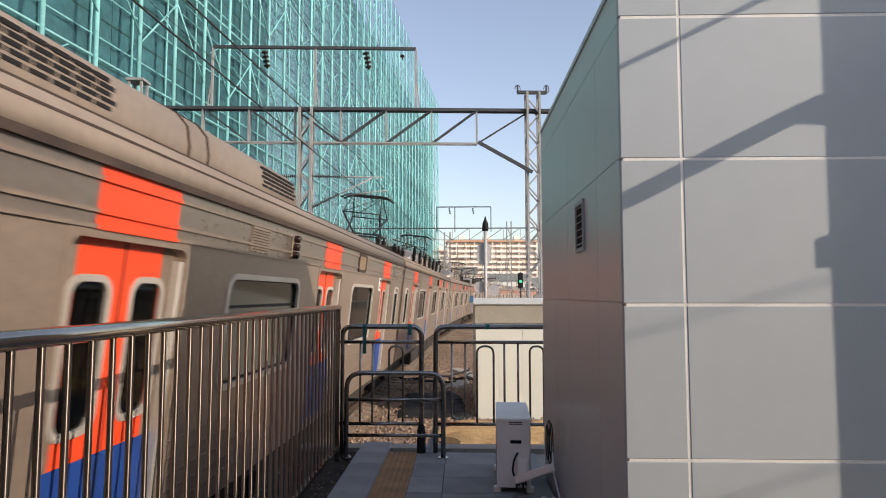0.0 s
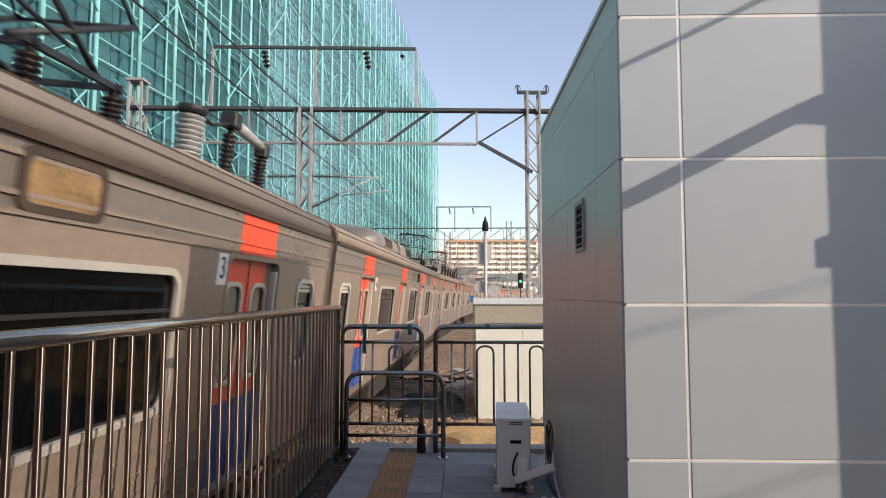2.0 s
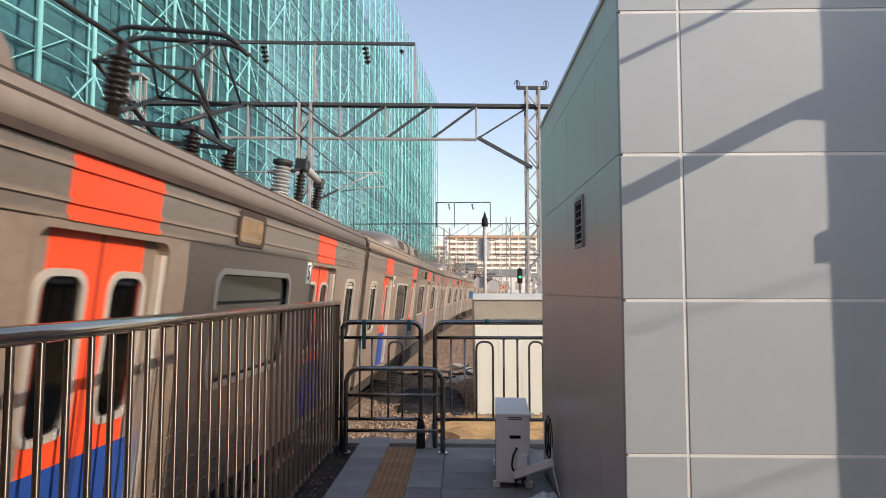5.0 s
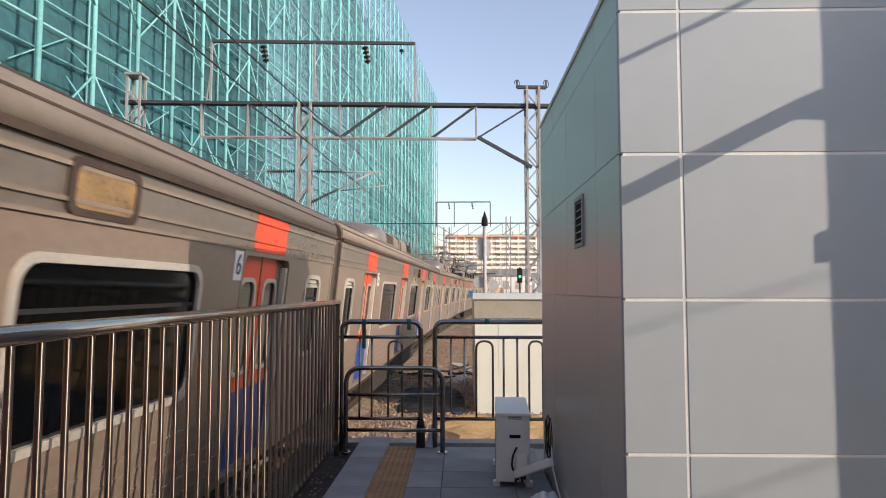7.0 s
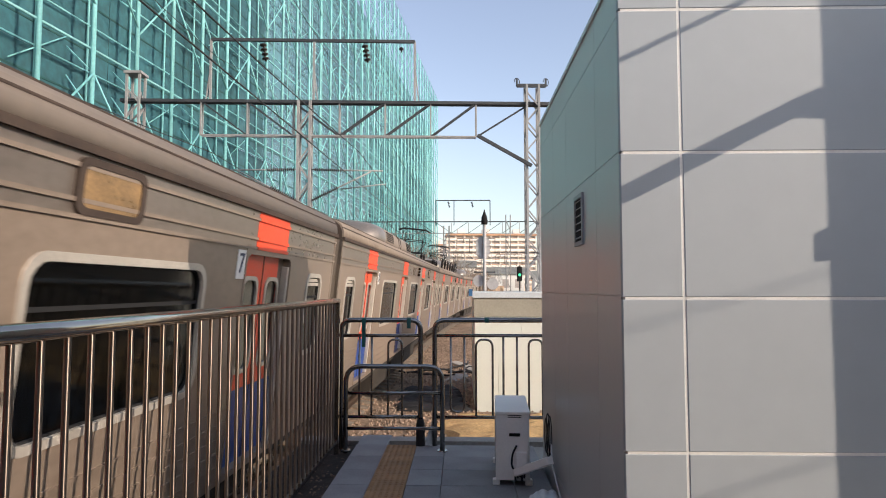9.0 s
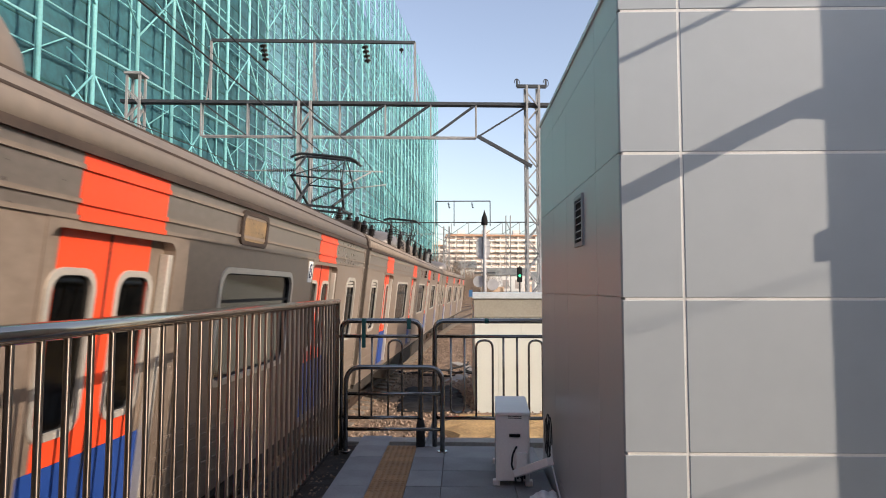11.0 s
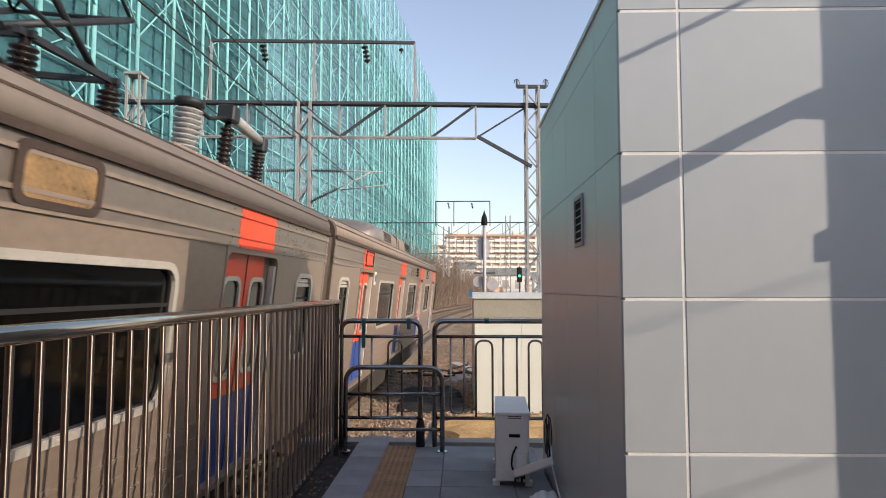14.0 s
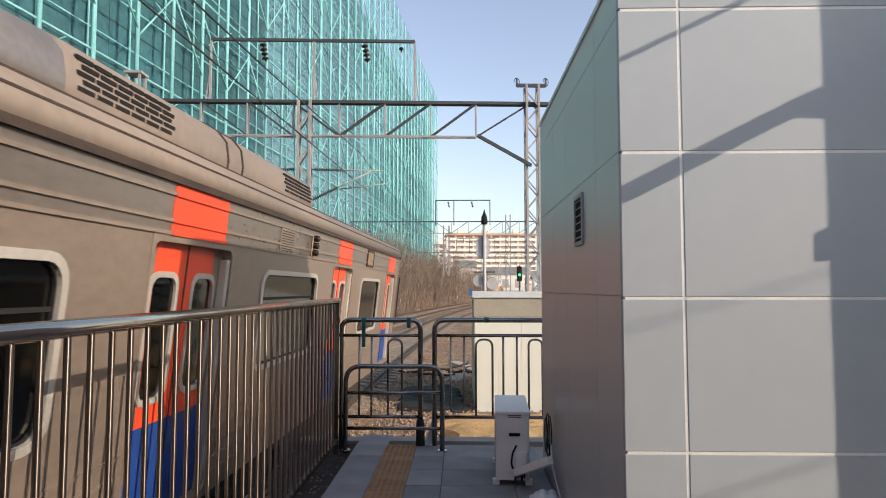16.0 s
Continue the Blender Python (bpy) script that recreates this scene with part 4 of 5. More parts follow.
def tan_fence():
    root = empty("line_fence", "faded tan board fence along the railway bank", "fence")
    b = bmesh.new()
    box(b, -0.03, 0.03, 0, 1.96, -1.2, 2.8)
    me = mesh_of("fence_board", b, "fence_tan")
    for i in range(110):
        p, h = track(30 + i * 2.0, -9.0)
        piece("fence_board", me, root, p + Vector((0, 0, RAIL + 0.6)), -h)


def far_town():
    def block(x, y, w, d, h, floors, cols, label, turn=0):
        root = empty("apartment_block", label, "apartment building", "far buildings", m=pose(x, y, RAIL, 0, 0, turn))
        bm = bmesh.new()
        box(bm, -w / 2, w / 2, 0, d, -0.5, h)
        part("wall", bm, "apart", root)
        fh = h / floors
        for f in range(floors):
            bm = bmesh.new()
            box(bm, -w / 2 - 0.2, w / 2 + 0.2, -1.2, 0, f * fh + 0.1, f * fh + 1.25)
            part("balcony", bm, "apart", root)
            bm = bmesh.new()
            box(bm, -w / 2, w / 2, -0.9, -0.8, f * fh + 1.25, f * fh + 1.5)
            part("band", bm, "apart_band", root)
            for c in range(cols):
                a = -w / 2 + (c + 0.12) * w / cols
                bm = bmesh.new()
                box(bm, a, a + 0.76 * w / cols, -0.12, 0.0, f * fh + 1.0, f * fh + fh - 0.15)
                part("window", bm, "apart_win", root)
        for c in range(cols + 1):
            a = -w / 2 + c * w / cols
            bm = bmesh.new()
            box(bm, a - 0.2, a + 0.2, -1.15, 0, 0, h)
            part("pier", bm, "apart", root)
        bm = bmesh.new()
        box(bm, -w / 2 - 0.5, w / 2 + 0.5, -1.4, d + 0.3, h, h + 0.9)
        part("roof", bm, "apart_band", root)
        for a in (-0.33, -0.05, 0.3):
            bm = bmesh.new()
            box(bm, a * w - 1.9, a * w + 1.9, 3, 8, h + 0.9, h + 3.6)
            part("stair_head", bm, "apart", root)
    block(16, 330, 46, 14, 30, 11, 10, "cream apartment block with balconies far beyond the line", 4)
    block(-14, 420, 26, 14, 31, 10, 6, "pale apartment block in the far haze", -6)
    def house(x, y, w, h, roof_mat):
        root = empty("house", "small pale house with a dark pitched roof beyond the line", "house", "far houses", m=pose(x, y, RAIL))
        bm = bmesh.new()
        box(bm, -w / 2, w / 2, 0, 6, -0.5, h)
        part("wall", bm, "white_paint", root)
        bm = bmesh.new()
        vs = [bm.verts.new(v) for v in ((-w / 2 - .4, -.4, h), (w / 2 + .4, -.4, h), (w / 2 + .4, 6.4, h), (-w / 2 - .4, 6.4, h), (-w / 2 - .4, 3, h + 2.0), (w / 2 + .4, 3, h + 2.0))]
        for q in ((0, 1, 5, 4), (2, 3, 4, 5), (0, 4, 3), (1, 2, 5), (3, 2, 1, 0)):
            bm.faces.new([vs[i] for i in q])
        part("roof", bm, roof_mat, root)
        for i in range(3):
            bm = bmesh.new()
            a = -w / 2 + (i + 0.25) * w / 3
            box(bm, a, a + w / 6, -0.05, 0.02, h * 0.45, h * 0.8)
            part("window", bm, "apart_win", root)
    house(1.4, 170, 5.2, 8.3, "far_roof")
    house(12, 170, 10, 6.5, "far_roof")
    house(23, 160, 9, 5.2, "far_roof")


# ---------------------------------------------------------------- train
HW, LEN, PITCH = 1.56, 19.6, 20.0
FLOOR, EAVE = 1.05, 3.455
DOORS = (2.63, 7.53, 12.35, 17.08)      # door centres from the leading end


def win_unit(root, u0, u1, z0=1.935, z1=2.915):
    inner = rounded(u0 + 0.05, u1 - 0.05, z0 + 0.05, z1 - 0.05, 0.12)
    outer = rounded(u0, u1, z0, z1, 0.16)
    bm = bmesh.new()
    collar(bm, inner, outer, HW - 0.05, HW + 0.014)
    w = part("window", bm, "frame_alu", root, "dark window in a pale rounded metal frame")
    bm = bmesh.new()
    slab(bm, rounded(u0 + 0.045, u1 - 0.045, z0 + 0.045, z1 - 0.045, 0.12), HW - 0.035, HW - 0.029)
    part("pane", bm, "glass", w)
    bm = bmesh.new()
    collar(bm, rounded(u0 + 0.062, u1 - 0.062, z0 + 0.062, z1 - 0.062, 0.11), rounded(u0 + 0.05, u1 - 0.05, z0 + 0.05, z1 - 0.05, 0.12), HW - 0.03, HW - 0.012)
    part("window_seal", bm, "rubber", w)
    bm = bmesh.new()
    box(bm, HW - 0.03, HW - 0.018, u0 + 0.06, u1 - 0.06, z1 - 0.30, z1 - 0.275)
    part("sash_bar", bm, "rubber", w)
    if u1 - u0 < 1.0:
        for i in range(2):
            bm = bmesh.new()
            z = z1 - 0.064 - i * 0.05
            slab(bm, [(u0 + 0.062, z - 0.04), (u1 - 0.062, z - 0.04), (u1 - 0.062, z), (u0 + 0.062, z)], HW - 0.03, HW - 0.014)
            part("ventilator", bm, "frame_alu", w)


def holed(bm, u0, u1, z0, z1, hole):
    ring = rounded(*hole, 0.16)
    collar(bm, ring, to_rect(ring, u0, u1, z0, z1), HW - 0.05, HW)


def train_side(root, length, cab):
    doors = DOORS
    edges = [0.0] + [e for c in doors for e in (c - 0.65, c + 0.65)] + [length]
    zb, zm = FLOOR, 3.085
    for k in range(0, len(edges), 2):
        a, b = edges[k], edges[k + 1]
        bm = bmesh.new()
        if k == 0:
            win = (0.50, 1.20)
        elif k == len(edges) - 2:
            win = (18.38, 19.06) if not cab else None
        else:
            win = (a + 0.745, b - 0.765)
        if win:
            holed(bm, a, b, zb + 0.75, zm, (win[0] + 0.02, win[1] - 0.02, 1.955, 2.895))
            box(bm, HW - 0.05, HW, a, b, zb, zb + 0.75)
        else:
            box(bm, HW - 0.05, HW, a, b, zb, zm)
        part("side_panel", bm, "steel_body", root)
        if win:
            win_unit(root, *win)
    # upper wall with beads; its greyer steel colour carries the sky's reflection
    bm = bmesh.new()
    box(bm, HW - 0.05, HW, 0, length, zm, EAVE)
    part("letter_board", bm, "steel_sky_tint", root)
    for z in (3.10, 3.185, 3.36):
        bm = bmesh.new()
        slab(bm, [(0, z - 0.012), (length, z - 0.012), (length, z + 0.012), (0, z + 0.012)], HW, HW + 0.016)
        part("bead", bm, "steel_body", root)
    for z in (1.22, 1.34, 1.46, 1.58, 1.70):
        for k in range(0, len(edges), 2):
            bm = bmesh.new()
            box(bm, HW, HW + 0.008, edges[k] + 0.02, edges[k + 1] - 0.02, z - 0.012, z + 0.012)
            part("bead", bm, "steel_body", root)
    for c in doors:
        train_door(root, c)
        bm = bmesh.new()
        box(bm, HW - 0.001, HW + 0.004, c - 0.44, c + 0.44, zm - 0.02, EAVE - 0.005)
        for z in (3.10, 3.185, 3.36):
            box(bm, HW, HW + 0.0195, c - 0.44, c + 0.44, z - 0.0145, z + 0.0145)
        part("door_stripe", bm, "orange", root, "orange-red painted stripe above the door")


def train_door(root, c):
    z0, z1 = FLOOR + 0.04, 3.06
    bm = bmesh.new()
    ring = rounded(c - 0.63, c + 0.63, z0 + 0.02, z1 - 0.02, 0.09)
    collar(bm, ring, to_rect(ring, c - 0.655, c + 0.655, z0 - 0.04, z1 + 0.03), HW - 0.11, HW + 0.006)
    part("door_frame", bm, "steel_body", root)
    xo = HW - 0.075
    for s in (-1, 1):
        a, b = (c - 0.64, c - 0.006) if s < 0 else (c + 0.006, c + 0.64)
        mid = (a + b) / 2
        wc = c + s * 0.30
        ring = rounded(wc - 0.185, wc + 0.185, 1.96, 2.82, 0.10)
        bm = bmesh.new()
        collar(bm, ring, to_rect(ring, a, b, 1.86, z1), xo - 0.03, xo)
        leaf = part("door_leaf", bm, "steel_body", root)
        e0, e1 = (c - 0.44, c - 0.006) if s < 0 else (c + 0.006, c + 0.44)
        # painted area of the leaf: above, below and beside the window
        bm = bmesh.new()
        ring2 = [(min(max(u, e0), e1), z) for u, z in ring]
        rect = to_rect(ring, e0, e1, 1.86, z1 - 0.005)
        rect = [(min(max(u, e0), e1), z) for u, z in rect]
        collar(bm, ring2, rect, xo - 0.001, xo + 0.004)
        box(bm, xo - 0.001, xo + 0.004, e0, e1, 1.80, 1.86)
        part("leaf_paint", bm, "orange", leaf, "orange-red painted door surface")
        bm = bmesh.new()
        box(bm, xo - 0.03, xo + 0.003, a, b, z0, 1.80)
        part("lower_leaf", bm, "blue", leaf, "blue painted lower door")
        bm = bmesh.new()
        box(bm, xo - 0.03, xo, a, e0 if s < 0 else a, 1.80, 1.86) if s < 0 else box(bm, xo - 0.03, xo, e1, b, 1.80, 1.86)
        part("leaf_margin", bm, "steel_body", leaf)
        bm = bmesh.new()
        collar(bm, rounded(wc - 0.165, wc + 0.165, 1.98, 2.80, 0.09), rounded(wc - 0.205, wc + 0.205, 1.94, 2.84, 0.115), xo - 0.01, xo + 0.014)
        part("leaf_window_frame", bm, "frame_alu", leaf)
        bm = bmesh.new()
        slab(bm, rounded(wc - 0.17, wc + 0.17, 1.975, 2.805, 0.09), xo - 0.012, xo - 0.007)
        part("leaf_pane", bm, "glass", leaf)
    # pale strip puts the jamb's sunlit edge into the colour
    bm = bmesh.new()
    box(bm, xo + 0.001, HW - 0.008, c + 0.57, c + 0.628, z0 + 0.03, z1 - 0.10)
    bevelled(bm, 0.006, 1)
    part("lit_jamb", bm, "frame_alu", root, "pale metal strip painted for the sunlit door jamb")
    bm = bmesh.new()
    box(bm, xo - 0.02, xo + 0.008, c - 0.008, c + 0.008, z0, z1)
    part("door_seal", bm, "rubber", root)


def train_roof(root, length):
    # cornice and arched roof over the whole car
    bm = bmesh.new()
    box(bm, HW - 0.02, HW + 0.03, 0, length, 3.430, 3.477)
    part("gutter", bm, "gutter", root, "rusty dark rain gutter")
    arch = [(HW + 0.012, 3.472), (HW + 0.0, 3.57), (HW - 0.045, 3.655), (HW - 0.15, 3.715), (HW - 0.155, 3.722), (HW - 0.55, 3.80), (HW - 1.0, 3.84), (0, 3.86)]
    ring = arch + [(-x, z) for x, z in arch[-2::-1]] + [(-HW + 0.3, 3.42), (HW - 0.3, 3.42)]
    bm = bmesh.new()
    a = [bm.verts.new((x, 0, z)) for x, z in ring]
    b = [bm.verts.new((x, length, z)) for x, z in ring]
    k = len(ring)
    bm.faces.new(a)
    bm.faces.new(b[::-1])
    for i in range(k):
        f = bm.faces.new([a[i], b[i], b[(i + 1) % k], a[(i + 1) % k]])
        f.smooth = i not in (3, 4)
    part("roof", bm, "roof", root, "dusty brown-grey arched roof")
    bm = bmesh.new()
    rim = [[bm.verts.new((x * 0.985, y, z - 0.012)) for x, z in ring] for y in (-0.012, -0.002)]
    bm.faces.new(rim[0])
    bm.faces.new(rim[1][::-1])
    for i in range(k):
        bm.faces.new([rim[0][i], rim[1][i], rim[1][(i + 1) % k], rim[0][(i + 1) % k]])
    part("roof_end", bm, "gutter", root, "dark brown end of the arched roof")
    for x, z in ((HW - 0.022, 3.612), (HW - 0.152, 3.718)):
        bm = bmesh.new()
        box(bm, x - 0.008, x + 0.008, 0, length, z - 0.007, z + 0.007)
        part("roof_seam", bm, "gutter", root)


def roof_unit(root, u0, u1):
    """Long air conditioner cowl with louvres near both ends."""
    w, z0, h = 1.13, 3.72, 0.53
    sect = [(w, 0.0), (w, 0.18), (w - 0.04, 0.34), (w - 0.14, 0.44), (w - 0.32, 0.51), (w - 0.7, 0.54), (0, h)]
    ring = sect + [(-x, z) for x, z in sect[-2::-1]]
    bm = bmesh.new()
    stations = [(u0, 0.15, 0.60), (u0 + 0.15, 0.55, 0.80), (u0 + 0.4, 0.84, 0.93), (u0 + 0.7, 0.97, 0.985), (u0 + 1.16, 1.0, 0.99), (u0 + 1.21, 1.0, 1.0), (u1 - 0.4, 1.0, 1.0), (u1 - 0.15, 0.7, 0.94), (u1, 0.3, 0.85)]
    rings = []
    for u, fz, fx in stations:
        rings.append([bm.verts.new((x * fx, u, z0 + z * fz)) for x, z in ring])
    for a, b in zip(rings[4:], rings[5:]):
        for i in range(len(ring)):
            f = bm.faces.new([a[i], a[(i + 1) % len(ring)], b[(i + 1) % len(ring)], b[i]])
            f.smooth = True
    bm.faces.new(rings[-1][::-1])
    for r in rings[:4]:
        for v in r:
            bm.verts.remove(v)
    nose = bmesh.new()
    rn = [[nose.verts.new((x * fx, u, z0 + z * fz)) for x, z in ring] for u, fz, fx in stations[:5]]
    for a, b in zip(rn, rn[1:]):
        for i in range(len(ring)):
            f = nose.faces.new([a[i], a[(i + 1) % len(ring)], b[(i + 1) % len(ring)], b[i]])
            f.smooth = True
    nose.faces.new(rn[0])
    unit = part("roof_air_conditioner", bm, "roof", root, "dusty rounded roof air conditioner with louvres")
    part("nose", nose, "nose_metal", unit, "bare metal rounded nose")
    for s0 in (u0 + 1.25, u1 - 1.65):
        for i in range(6):
            for j in range(5):
                bm = bmesh.new()
                u = s0 + i * 0.195 + (0.05 if j % 2 else 0.0)
                zz = 0.15 + j * 0.047
                x = w + 0.004 - (0.0 if zz < 0.18 else 0.04 * (zz - 0.18) / 0.18)
                box(bm, x - 0.02, x + 0.001, u, u + 0.165, z0 + zz, z0 + zz + 0.027)
                part("louver_slot", bm, "dark", unit)
    for u in ((u0 + u1) / 2 + 0.05, (u0 + u1) / 2 + 0.41):
        bm = bmesh.new()
        for (x, z), (x2, z2) in zip(sect, sect[1:]):
            beam(bm, (x + 0.004, u, z0 + z), (x2 + 0.004, u, z0 + z2 + 0.004), 0.02)
        part("cowl_seam", bm, "gutter", unit)


def post_insulator(root, x, u, z0=3.70, h=0.42, r=0.075, material="ceramic"):
    pts, rs = [(x, u, z0 - 0.05), (x, u, z0 + 0.03)], [r * 0.6, r * 0.6]
    n = 8
    for i in range(n):
        for t, k in ((0.1, 0.62), (0.35, 1.0), (0.6, 1.0), (0.85, 0.62)):
            pts.append((x, u, z0 + 0.03 + (h - 0.06) * (i + t) / n))
            rs.append(r * k)
    pts += [(x, u, z0 + h - 0.02), (x, u, z0 + h + 0.05)]
    rs += [r * 0.4, r * 0.4]
    bm = bmesh.new()
    sweep(bm, pts, rs, 12)
    return part("post_insulator", bm, material, root, "ribbed insulator on the roof")


def pantograph(root, u, up=0.9):
    z0, mid = 4.36, -0.2
    bm = bmesh.new()
    for y in (-0.5, 0.5):
        beam(bm, (mid - 0.62, u + y, z0), (mid + 0.62, u + y, z0), 0.05)
    for x in (mid - 0.55, mid + 0.55):
        beam(bm, (x, u - 0.6, z0), (x, u + 0.6, z0), 0.05)
    pan = part("pantograph", bm, "panto", root, "raised dark pantograph")
    for x in (mid - 0.55, mid + 0.55):
        for y in (-0.5, 0.5):
            post_insulator(root, x, u + y, 3.88, 0.43, 0.095)
    zk, zh = z0 + 0.66 * up, z0 + 1.26 * up
    for x in (-0.5, 0.5):
        for s in (-1, 1):
            bm = bmesh.new()
            sweep(bm, [(mid + x * 0.8, u - s * 0.55, z0 + 0.03), (mid + x * 1.1, u + s * 0.66, zk)], 0.03, 7)
            part("lower_arm", bm, "panto", pan)
            bm = bmesh.new()
            sweep(bm, [(mid + x * 1.1, u + s * 0.66, zk), (mid + x * 0.9, u + s * 0.12, zh)], 0.017, 6)
            part("upper_arm", bm, "panto", pan)
    for s in (-1, 1):
        bm = bmesh.new()
        sweep(bm, [(mid - 0.58, u + s * 0.66, zk), (mid + 0.58, u + s * 0.66, zk)], 0.02, 6)
        sweep(bm, [(mid - 0.55, u + s * 0.66, zk), (mid + 0.40, u + s * 0.10, zh)], 0.012, 5)
        part("cross_tube", bm, "panto", pan)
        bm = bmesh.new()
        sweep(bm, bend([(mid - 0.78, u + s * 0.16, zh - 0.06), (mid - 0.6, u + s * 0.16, zh + 0.05), (mid + 0.6, u + s * 0.16, zh + 0.05), (mid + 0.78, u + s * 0.16, zh - 0.06)], 0.12, 4), 0.03, 7)
        part("collector_head", bm, "panto", pan)


def roof_gear(root):
    """High-voltage gear of a motor car: bus cable on insulators, switches, two pantographs."""
    pantograph(root, 2.9)
    pantograph(root, 16.0)
    spots = [3.85, 5.55, 7.3, 9.1, 10.9, 12.6]
    for u in (0.6, 1.3, 2.15):
        post_insulator(root, 1.14, u, 3.80, 0.20, 0.09)
    for u in spots:
        post_insulator(root, 1.28, u, 3.82, 0.36, 0.075)
    pts = []
    for a, b in zip(spots, spots[1:]):
        for t in (0, 0.25, 0.5, 0.75):
            pts.append((1.28, a + (b - a) * t, 4.24 - 0.015 * 4 * t * (1 - t)))
    bm = bmesh.new()
    sweep(bm, [(0.7, 2.9, 4.32), (1.2, 3.5, 4.25)] + pts + [(1.28, 12.6, 4.24), (1.2, 13.8, 4.26), (0.7, 15.4, 4.32)], 0.016, 7)
    part("bus_cable", bm, "rubber", root, "black high-voltage cable")
    for u, r, h, m in ((16.65, 0.115, 0.42, "grey_ceramic"), (17.45, 0.07, 0.46, "ceramic"), (18.35, 0.075, 0.40, "ceramic")):
        post_insulator(root, 0.98, u, 3.84, h, r, m)
    bm = bmesh.new()
    sweep(bm, [(0.98, 17.5, 4.40), (0.98, 18.0, 4.36), (0.98, 18.32, 4.33)], 0.055, 10)
    part("breaker_tube", bm, "grey_ceramic", root, "pale tubular circuit breaker")
    bm = bmesh.new()
    box(bm, 0.6, 1.14, 16.2, 19.3, 3.74, 3.85)
    bevelled(bm, 0.02, 1)
    part("gear_tray", bm, "roof", root)
    for u, w, z in ((17.45, 0.085, 4.40), (18.36, 0.07, 4.30)):
        bm = bmesh.new()
        box(bm, 0.98 - w, 0.98 + w, u - w, u + w, z - 0.08, z + 0.08)
        bevelled(bm, 0.015, 1)
        part("breaker_head", bm, "panto", root)
    bm = bmesh.new()
    sweep(bm, [(0.98, 16.65, 4.24), (0.98, 16.65, 4.25), (0.98, 16.65, 4.30), (0.98, 16.65, 4.31)], [0.10, 0.125, 0.125, 0.10], 16)
    part("insulator_cap", bm, "panto", root, "dark metal cap on the pale insulator")
    bm = bmesh.new()
    sweep(bm, [(0.98, 16.65, 4.28), (1.0, 17.0, 4.24), (0.98, 17.45, 4.36)], 0.02, 6)
    part("jumper", bm, "rubber", root)
    bm = bmesh.new()
    box(bm, 0.5, 1.1, 1.0, 1.4, 3.76, 4.0)
    bevelled(bm, 0.02, 1)
    part("gear_box", bm, "under", root)


def train_under(root, length):
    bm = bmesh.new()
    box(bm, -HW + 0.02, HW - 0.02, 0.05, length - 0.05, FLOOR - 0.08, FLOOR)
    part("floor", bm, "under", root)
    for a, b in ((5.2, 7.6), (8.0, 10.4), (10.8, 13.6)):
        bm = bmesh.new()
        box(bm, 0.55, 1.38, a, b, 0.38, FLOOR - 0.08)
        bevelled(bm, 0.03, 1)
        part("equipment_box", bm, "under", root)
    for c in (2.75, length - 2.75):
        bm = bmesh.new()
        for s in (-1, 1):
            box(bm, s * 1.05 - 0.09, s * 1.05 + 0.09, c - 1.5, c + 1.5, 0.45, 0.68)
        box(bm, -1.0, 1.0, c - 0.25, c + 0.25, 0.45, 0.8)
        bog = part("bogie", bm, "under", root, "dark oily bogie")
        for d in (-1.05, 1.05):
            for s in (-1, 1):
                bm = bmesh.new()
                sweep(bm, [(s * 0.70, c + d, 0.43), (s * 0.725, c + d, 0.43), (s * 0.725, c + d, 0.43), (s * 0.83, c + d, 0.43)], [0.46, 0.46, 0.43, 0.43], 24)
                part("wheel", bm, "rail", bog)


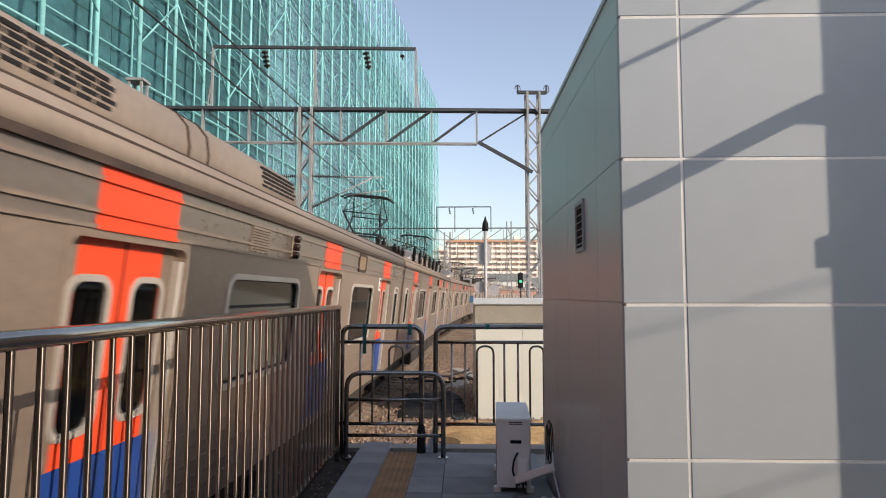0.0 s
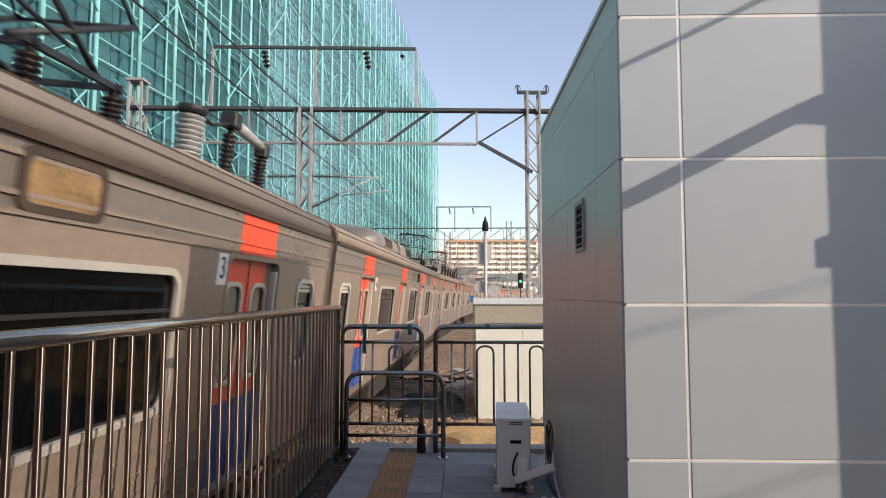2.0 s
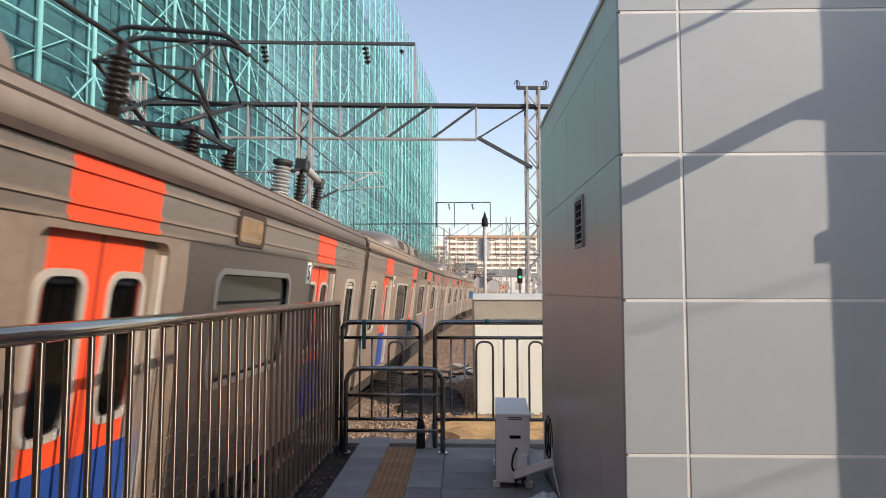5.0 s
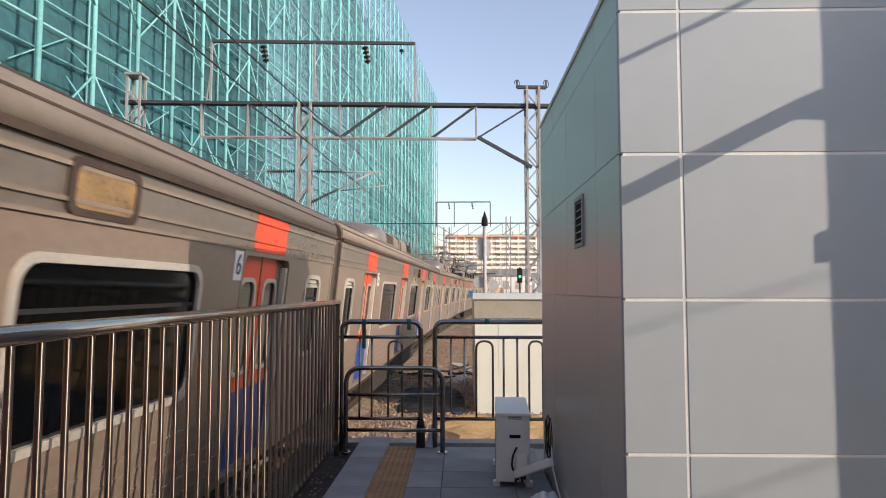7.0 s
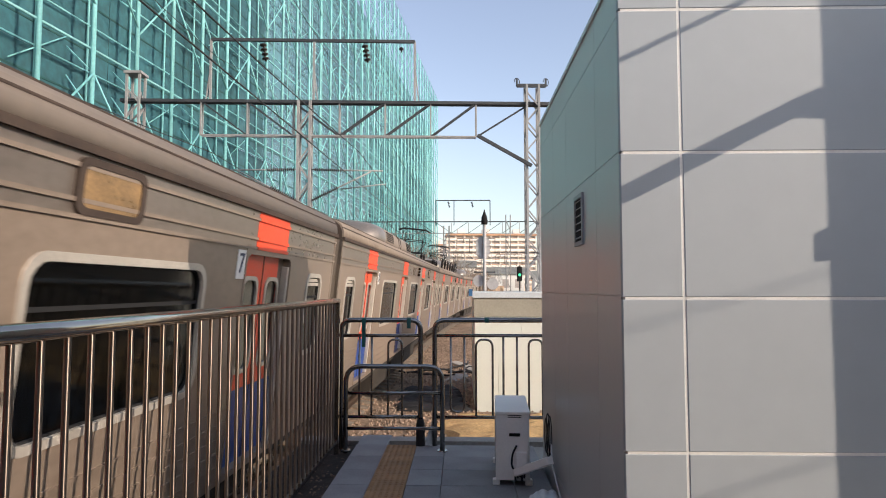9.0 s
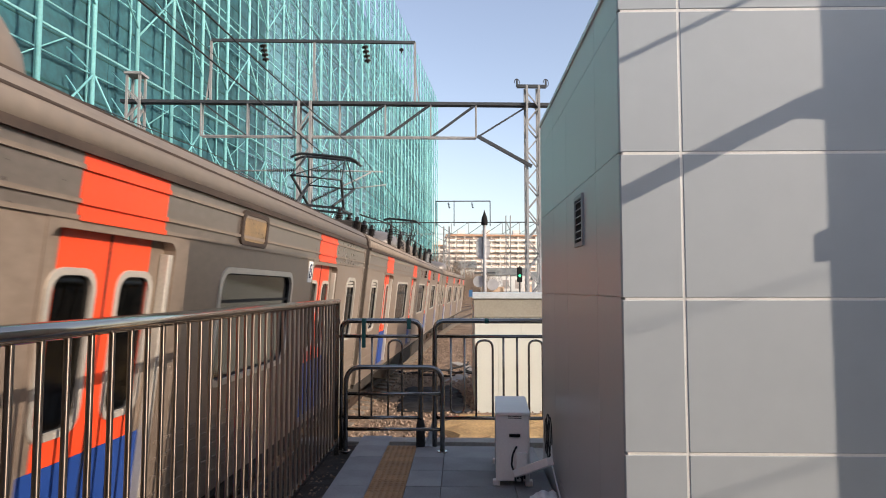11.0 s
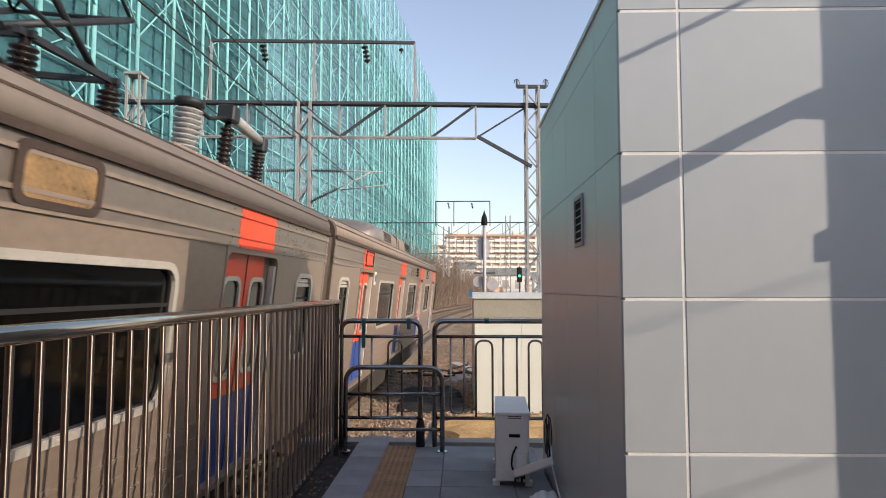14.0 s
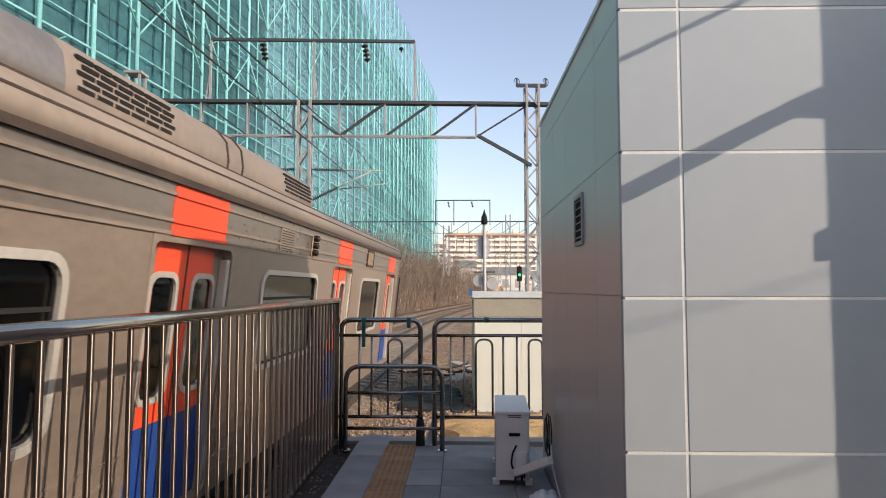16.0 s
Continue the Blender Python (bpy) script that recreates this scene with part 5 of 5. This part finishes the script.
def train_car(kind):
    length = LEN if kind != "cab" else 18.25
    root = empty("train_car", "stainless electric train car with orange doors and dusty roof", "train car", "train cars")
    train_side(root, length, kind == "cab")
    bm = bmesh.new()
    box(bm, -HW, -HW + 0.05, 0, length, FLOOR, EAVE)
    part("far_side", bm, "steel_body", root)
    for y0, y1 in ((0.0, 0.05), (length - 0.05, length)):
        bm = bmesh.new()
        box(bm, -HW + 0.05, -0.55, y0, y1, FLOOR, EAVE)
        box(bm, 0.55, HW - 0.10, y0, y1, FLOOR, EAVE)
        box(bm, -0.55, 0.55, y0, y1, 3.1, EAVE)
        part("end_wall", bm, "under", root)
        bm = bmesh.new()
        box(bm, HW - 0.10, HW - 0.05, y0, y1, FLOOR, EAVE)
        part("end_strip", bm, "roof", root)
    # near-black lining and ceiling hold the cabin's dimness in their colour
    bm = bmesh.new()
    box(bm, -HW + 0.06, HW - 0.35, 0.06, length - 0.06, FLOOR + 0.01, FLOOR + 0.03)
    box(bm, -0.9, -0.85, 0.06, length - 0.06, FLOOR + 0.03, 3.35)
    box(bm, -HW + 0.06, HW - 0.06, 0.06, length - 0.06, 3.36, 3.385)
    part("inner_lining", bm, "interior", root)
    for c in (5.06, 9.88, 14.7):
        bm = bmesh.new()
        box(bm, 0.75, 1.15, c - 1.6, c + 1.6, FLOOR + 0.35, FLOOR + 0.5)
        box(bm, 1.15, 1.25, c - 1.6, c + 1.6, FLOOR + 0.35, FLOOR + 0.95)
        part("seat_bench", bm, "blue", root)
    train_roof(root, length)
    train_under(root, length)
    if kind == "motor":
        roof_gear(root)
    roof_unit(root, 5.35, 12.2)
    if kind != "cab":
        bm = bmesh.new()
        box(bm, -1.15, 1.15, length + 0.01, length + 0.38, FLOOR - 0.05, 3.35)
        part("gangway", bm, "rubber", root, "black rubber gangway bellows")
        bm = bmesh.new()
        box(bm, -0.1, 0.1, length, length + 0.39, 0.75, 0.95)
        part("coupler", bm, "under", root)
    else:
        bm = bmesh.new()
        slab(bm, rounded(17.78, 18.12, FLOOR + 0.25, 3.0, 0.06), HW, HW + 0.01)
        part("cab_door", bm, "steel_body", root)
        bm = bmesh.new()
        beam(bm, (HW + 0.05, 18.2, 1.9), (HW + 0.05, 18.2, 3.0), 0.03)
        part("grab_rail", bm, "rubber", root)
        bm = bmesh.new()
        for a, b in (((16.75, 3.15), (17.45, 3.15)), ((17.45, 3.15), (17.45, 3.40)), ((17.45, 3.40), (16.75, 3.40)), ((16.75, 3.40), (16.75, 3.15))):
            beam(bm, (HW + 0.02, a[0] - 14.46, a[1]), (HW + 0.02, b[0] - 14.46, b[1]), 0.018)
        part("sign_bracket", bm, "under", root, "dark thin frame on the orange stripe")
    for y in (0.0, length - 0.06):
        bm = bmesh.new()
        box(bm, HW - 0.05, HW + 0.006, y, y + 0.06, FLOOR, EAVE + 0.02)
        part("corner_post", bm, "roof", root)
    # destination board, lamps, grille
    inner, outer = rounded(14.08, 14.62, 3.15, 3.37, 0.05), rounded(14.03, 14.67, 3.11, 3.41, 0.07)
    bm = bmesh.new()
    collar(bm, inner, outer, HW, HW + 0.022)
    d = part("destination_board", bm, "gutter", root, "rounded destination board with faded roll")
    bm = bmesh.new()
    slab(bm, inner, HW + 0.004, HW + 0.014)
    part("sign_roll", bm, "sign_roll", d)
    bm = bmesh.new()
    box(bm, HW, HW + 0.02, 10.45, 10.55, 3.11, 3.38)
    bevelled(bm, 0.008, 1)
    lamps = part("lamp_housing", bm, "steel_body", root, "side lamp housing with three dark lenses")
    for z in (3.16, 3.245, 3.33):
        bm = bmesh.new()
        sweep(bm, [(HW + 0.015, 10.5, z), (HW + 0.07, 10.5, z), (HW + 0.085, 10.5, z)], [0.04, 0.04, 0.025], 10)
        part("lens", bm, "lamp_amber", lamps)
    bm = bmesh.new()
    box(bm, HW, HW + 0.012, 9.3, 9.75, 3.125, 3.345)
    g = part("grille", bm, "steel_body", root)
    for i in range(8):
        bm = bmesh.new()
        box(bm, HW + 0.011, HW + 0.017, 9.33, 9.72, 3.14 + i * 0.025, 3.148 + i * 0.025)
        part("grille_slot", bm, "gutter", g)
    return root


def car_number(car, text, spots):
    for u in spots:
        bm = bmesh.new()
        box(bm, HW, HW + 0.006, u - 0.088, u + 0.088, 2.815, 3.065)
        part("number_plate", bm, "plate_white", car, "white plate with the blue car number")
        cu = bpy.data.curves.new("number", "FONT")
        cu.body, cu.size, cu.align_x, cu.align_y, cu.extrude = text, 0.25 if len(text) == 1 else 0.19, "CENTER", "CENTER", 0.002
        ob = bpy.data.objects.new("number", cu)
        me = bpy.data.meshes.new_from_object(ob)
        bpy.data.objects.remove(ob)
        me.materials.append(M["plate_blue"])
        o = new("car_number", me)
        o.parent = car
        o.matrix_basis = Matrix.Translation((HW + 0.008, u, 2.94)) @ pose(0, 0, 0, 90, 0, 90) @ Matrix.Diagonal((0.72 if len(text) > 1 else 0.9, 1, 1, 1))


def lead(t):
    """Where the third car's leading end stands along the track."""
    return 16.148 - 14.1635 * t +0.15936 * t ** 2 +0.0214724 * t ** 3 -0.00166324 * t ** 4 +4.54879e-05 * t ** 5


def car_pose(k, t):
    s = lead(t) + PITCH * (k - 3)
    a, b = track(s + 2.75)[0], track(s + 16.85)[0]
    d = (b - a).normalized()
    yaw = math.atan2(-d.x, d.y)
    p = a - d * 2.75
    tilt = Matrix.Translation((PIVOT_X, 0, PIVOT_Z)) @ Matrix.Rotation(CANT, 4, "Y") @ Matrix.Translation((-PIVOT_X, 0, -PIVOT_Z))
    return pose(p.x, p.y, RAIL, 0, 0, math.degrees(yaw)) @ tilt


def build_train():
    plain, motor, cab = train_car("plain"), train_car("motor"), train_car("cab")
    kinds = {2: plain, 3: motor, 10: cab}
    cars = {}
    for k in range(2, 11):
        if k in kinds:
            cars[k] = kinds[k]
        else:
            cars[k] = copy_thing(motor if k in (5, 9) else plain, Matrix.Identity(4))
    for k, c in cars.items():
        spots = {2: (16.32,), 9: ()}.get(k, (3.465, 16.32) if k < 10 else (3.465,))
        car_number(c, str(k), spots)
        c.matrix_basis = car_pose(k, 0)
    bm = bmesh.new()
    box(bm, HW, HW + 0.006, 9.64, 10.30, 2.955, 3.072)
    sign = part("notice_board", bm, "notice", cars[7], "pale yellow notice with dark lettering")
    cu = bpy.data.curves.new("notice", "FONT")
    cu.body, cu.size, cu.align_x, cu.align_y, cu.extrude, cu.space_character = "약 냉 방 차", 0.095, "CENTER", "CENTER", 0.002, 1.12
    ob = bpy.data.objects.new("notice", cu)
    me = bpy.data.meshes.new_from_object(ob)
    bpy.data.objects.remove(ob)
    me.materials.append(M["rubber"])
    o = new("notice_lettering", me)
    o.parent = sign
    o.matrix_basis = Matrix.Translation((HW + 0.008, 9.97, 3.012)) @ pose(0, 0, 0, 90, 0, 90)
    # pale plate toned grey for the shade on it; bars stand for lettering
    bm = bmesh.new()
    box(bm, HW, HW + 0.006, 9.64, 10.30, 2.955, 3.072)
    plate = part("notice_board", bm, "louver", cars[4], "notice plate greyed for shade, with dark bars as lettering")
    for u in (9.72, 9.87, 10.02, 10.16):
        bm = bmesh.new()
        box(bm, HW + 0.006, HW + 0.008, u, u + 0.075, 2.98, 3.045)
        part("lettering_bar", bm, "rubber", plate)
    return cars


def motions():
    times = [i * 0.5 for i in range(33)]
    for k, c in CARS.items():
        walk(c, [(t, car_pose(k, t)) for t in times])


# ---------------------------------------------------------------- the place
ground()
ballast_bed()
near_dirt()
clad_building()
canopy_post()
surroundings()
blocks_around()
platform_fence()
left = high_barrier(-1.23, -0.41, 6.62, [(-0.744, -0.60, False)], (-1.04, -0.914), "stainless pipe barrier panel with hoops and green tape")
tapes(left, ((-0.995, 1.0), (-0.53, 1.19)), 6.6)
right = high_barrier(-0.264, 1.7, 6.62, [(-0.10, 0.04, True), (0.16, 0.33, False), (0.70, 0.84, False), (1.2, 1.35, False)], (0.44, 0.58, 1.0, 1.1), "long stainless pipe barrier panel with hoops")
tapes(right, ((0.27, 0.0),), 6.6)
sleeves(left, -0.41, 1.1)
rubble()
far_mast()
low_barrier()
air_conditioner()
cable_coil()
torn_sheet()
shed()
black_sheet()
trackside_clutter()
overhead()
railway_signal()
scaffold()
shrubs()
tan_fence()
far_town()
CARS = build_train()
rails()
platform()
motions()
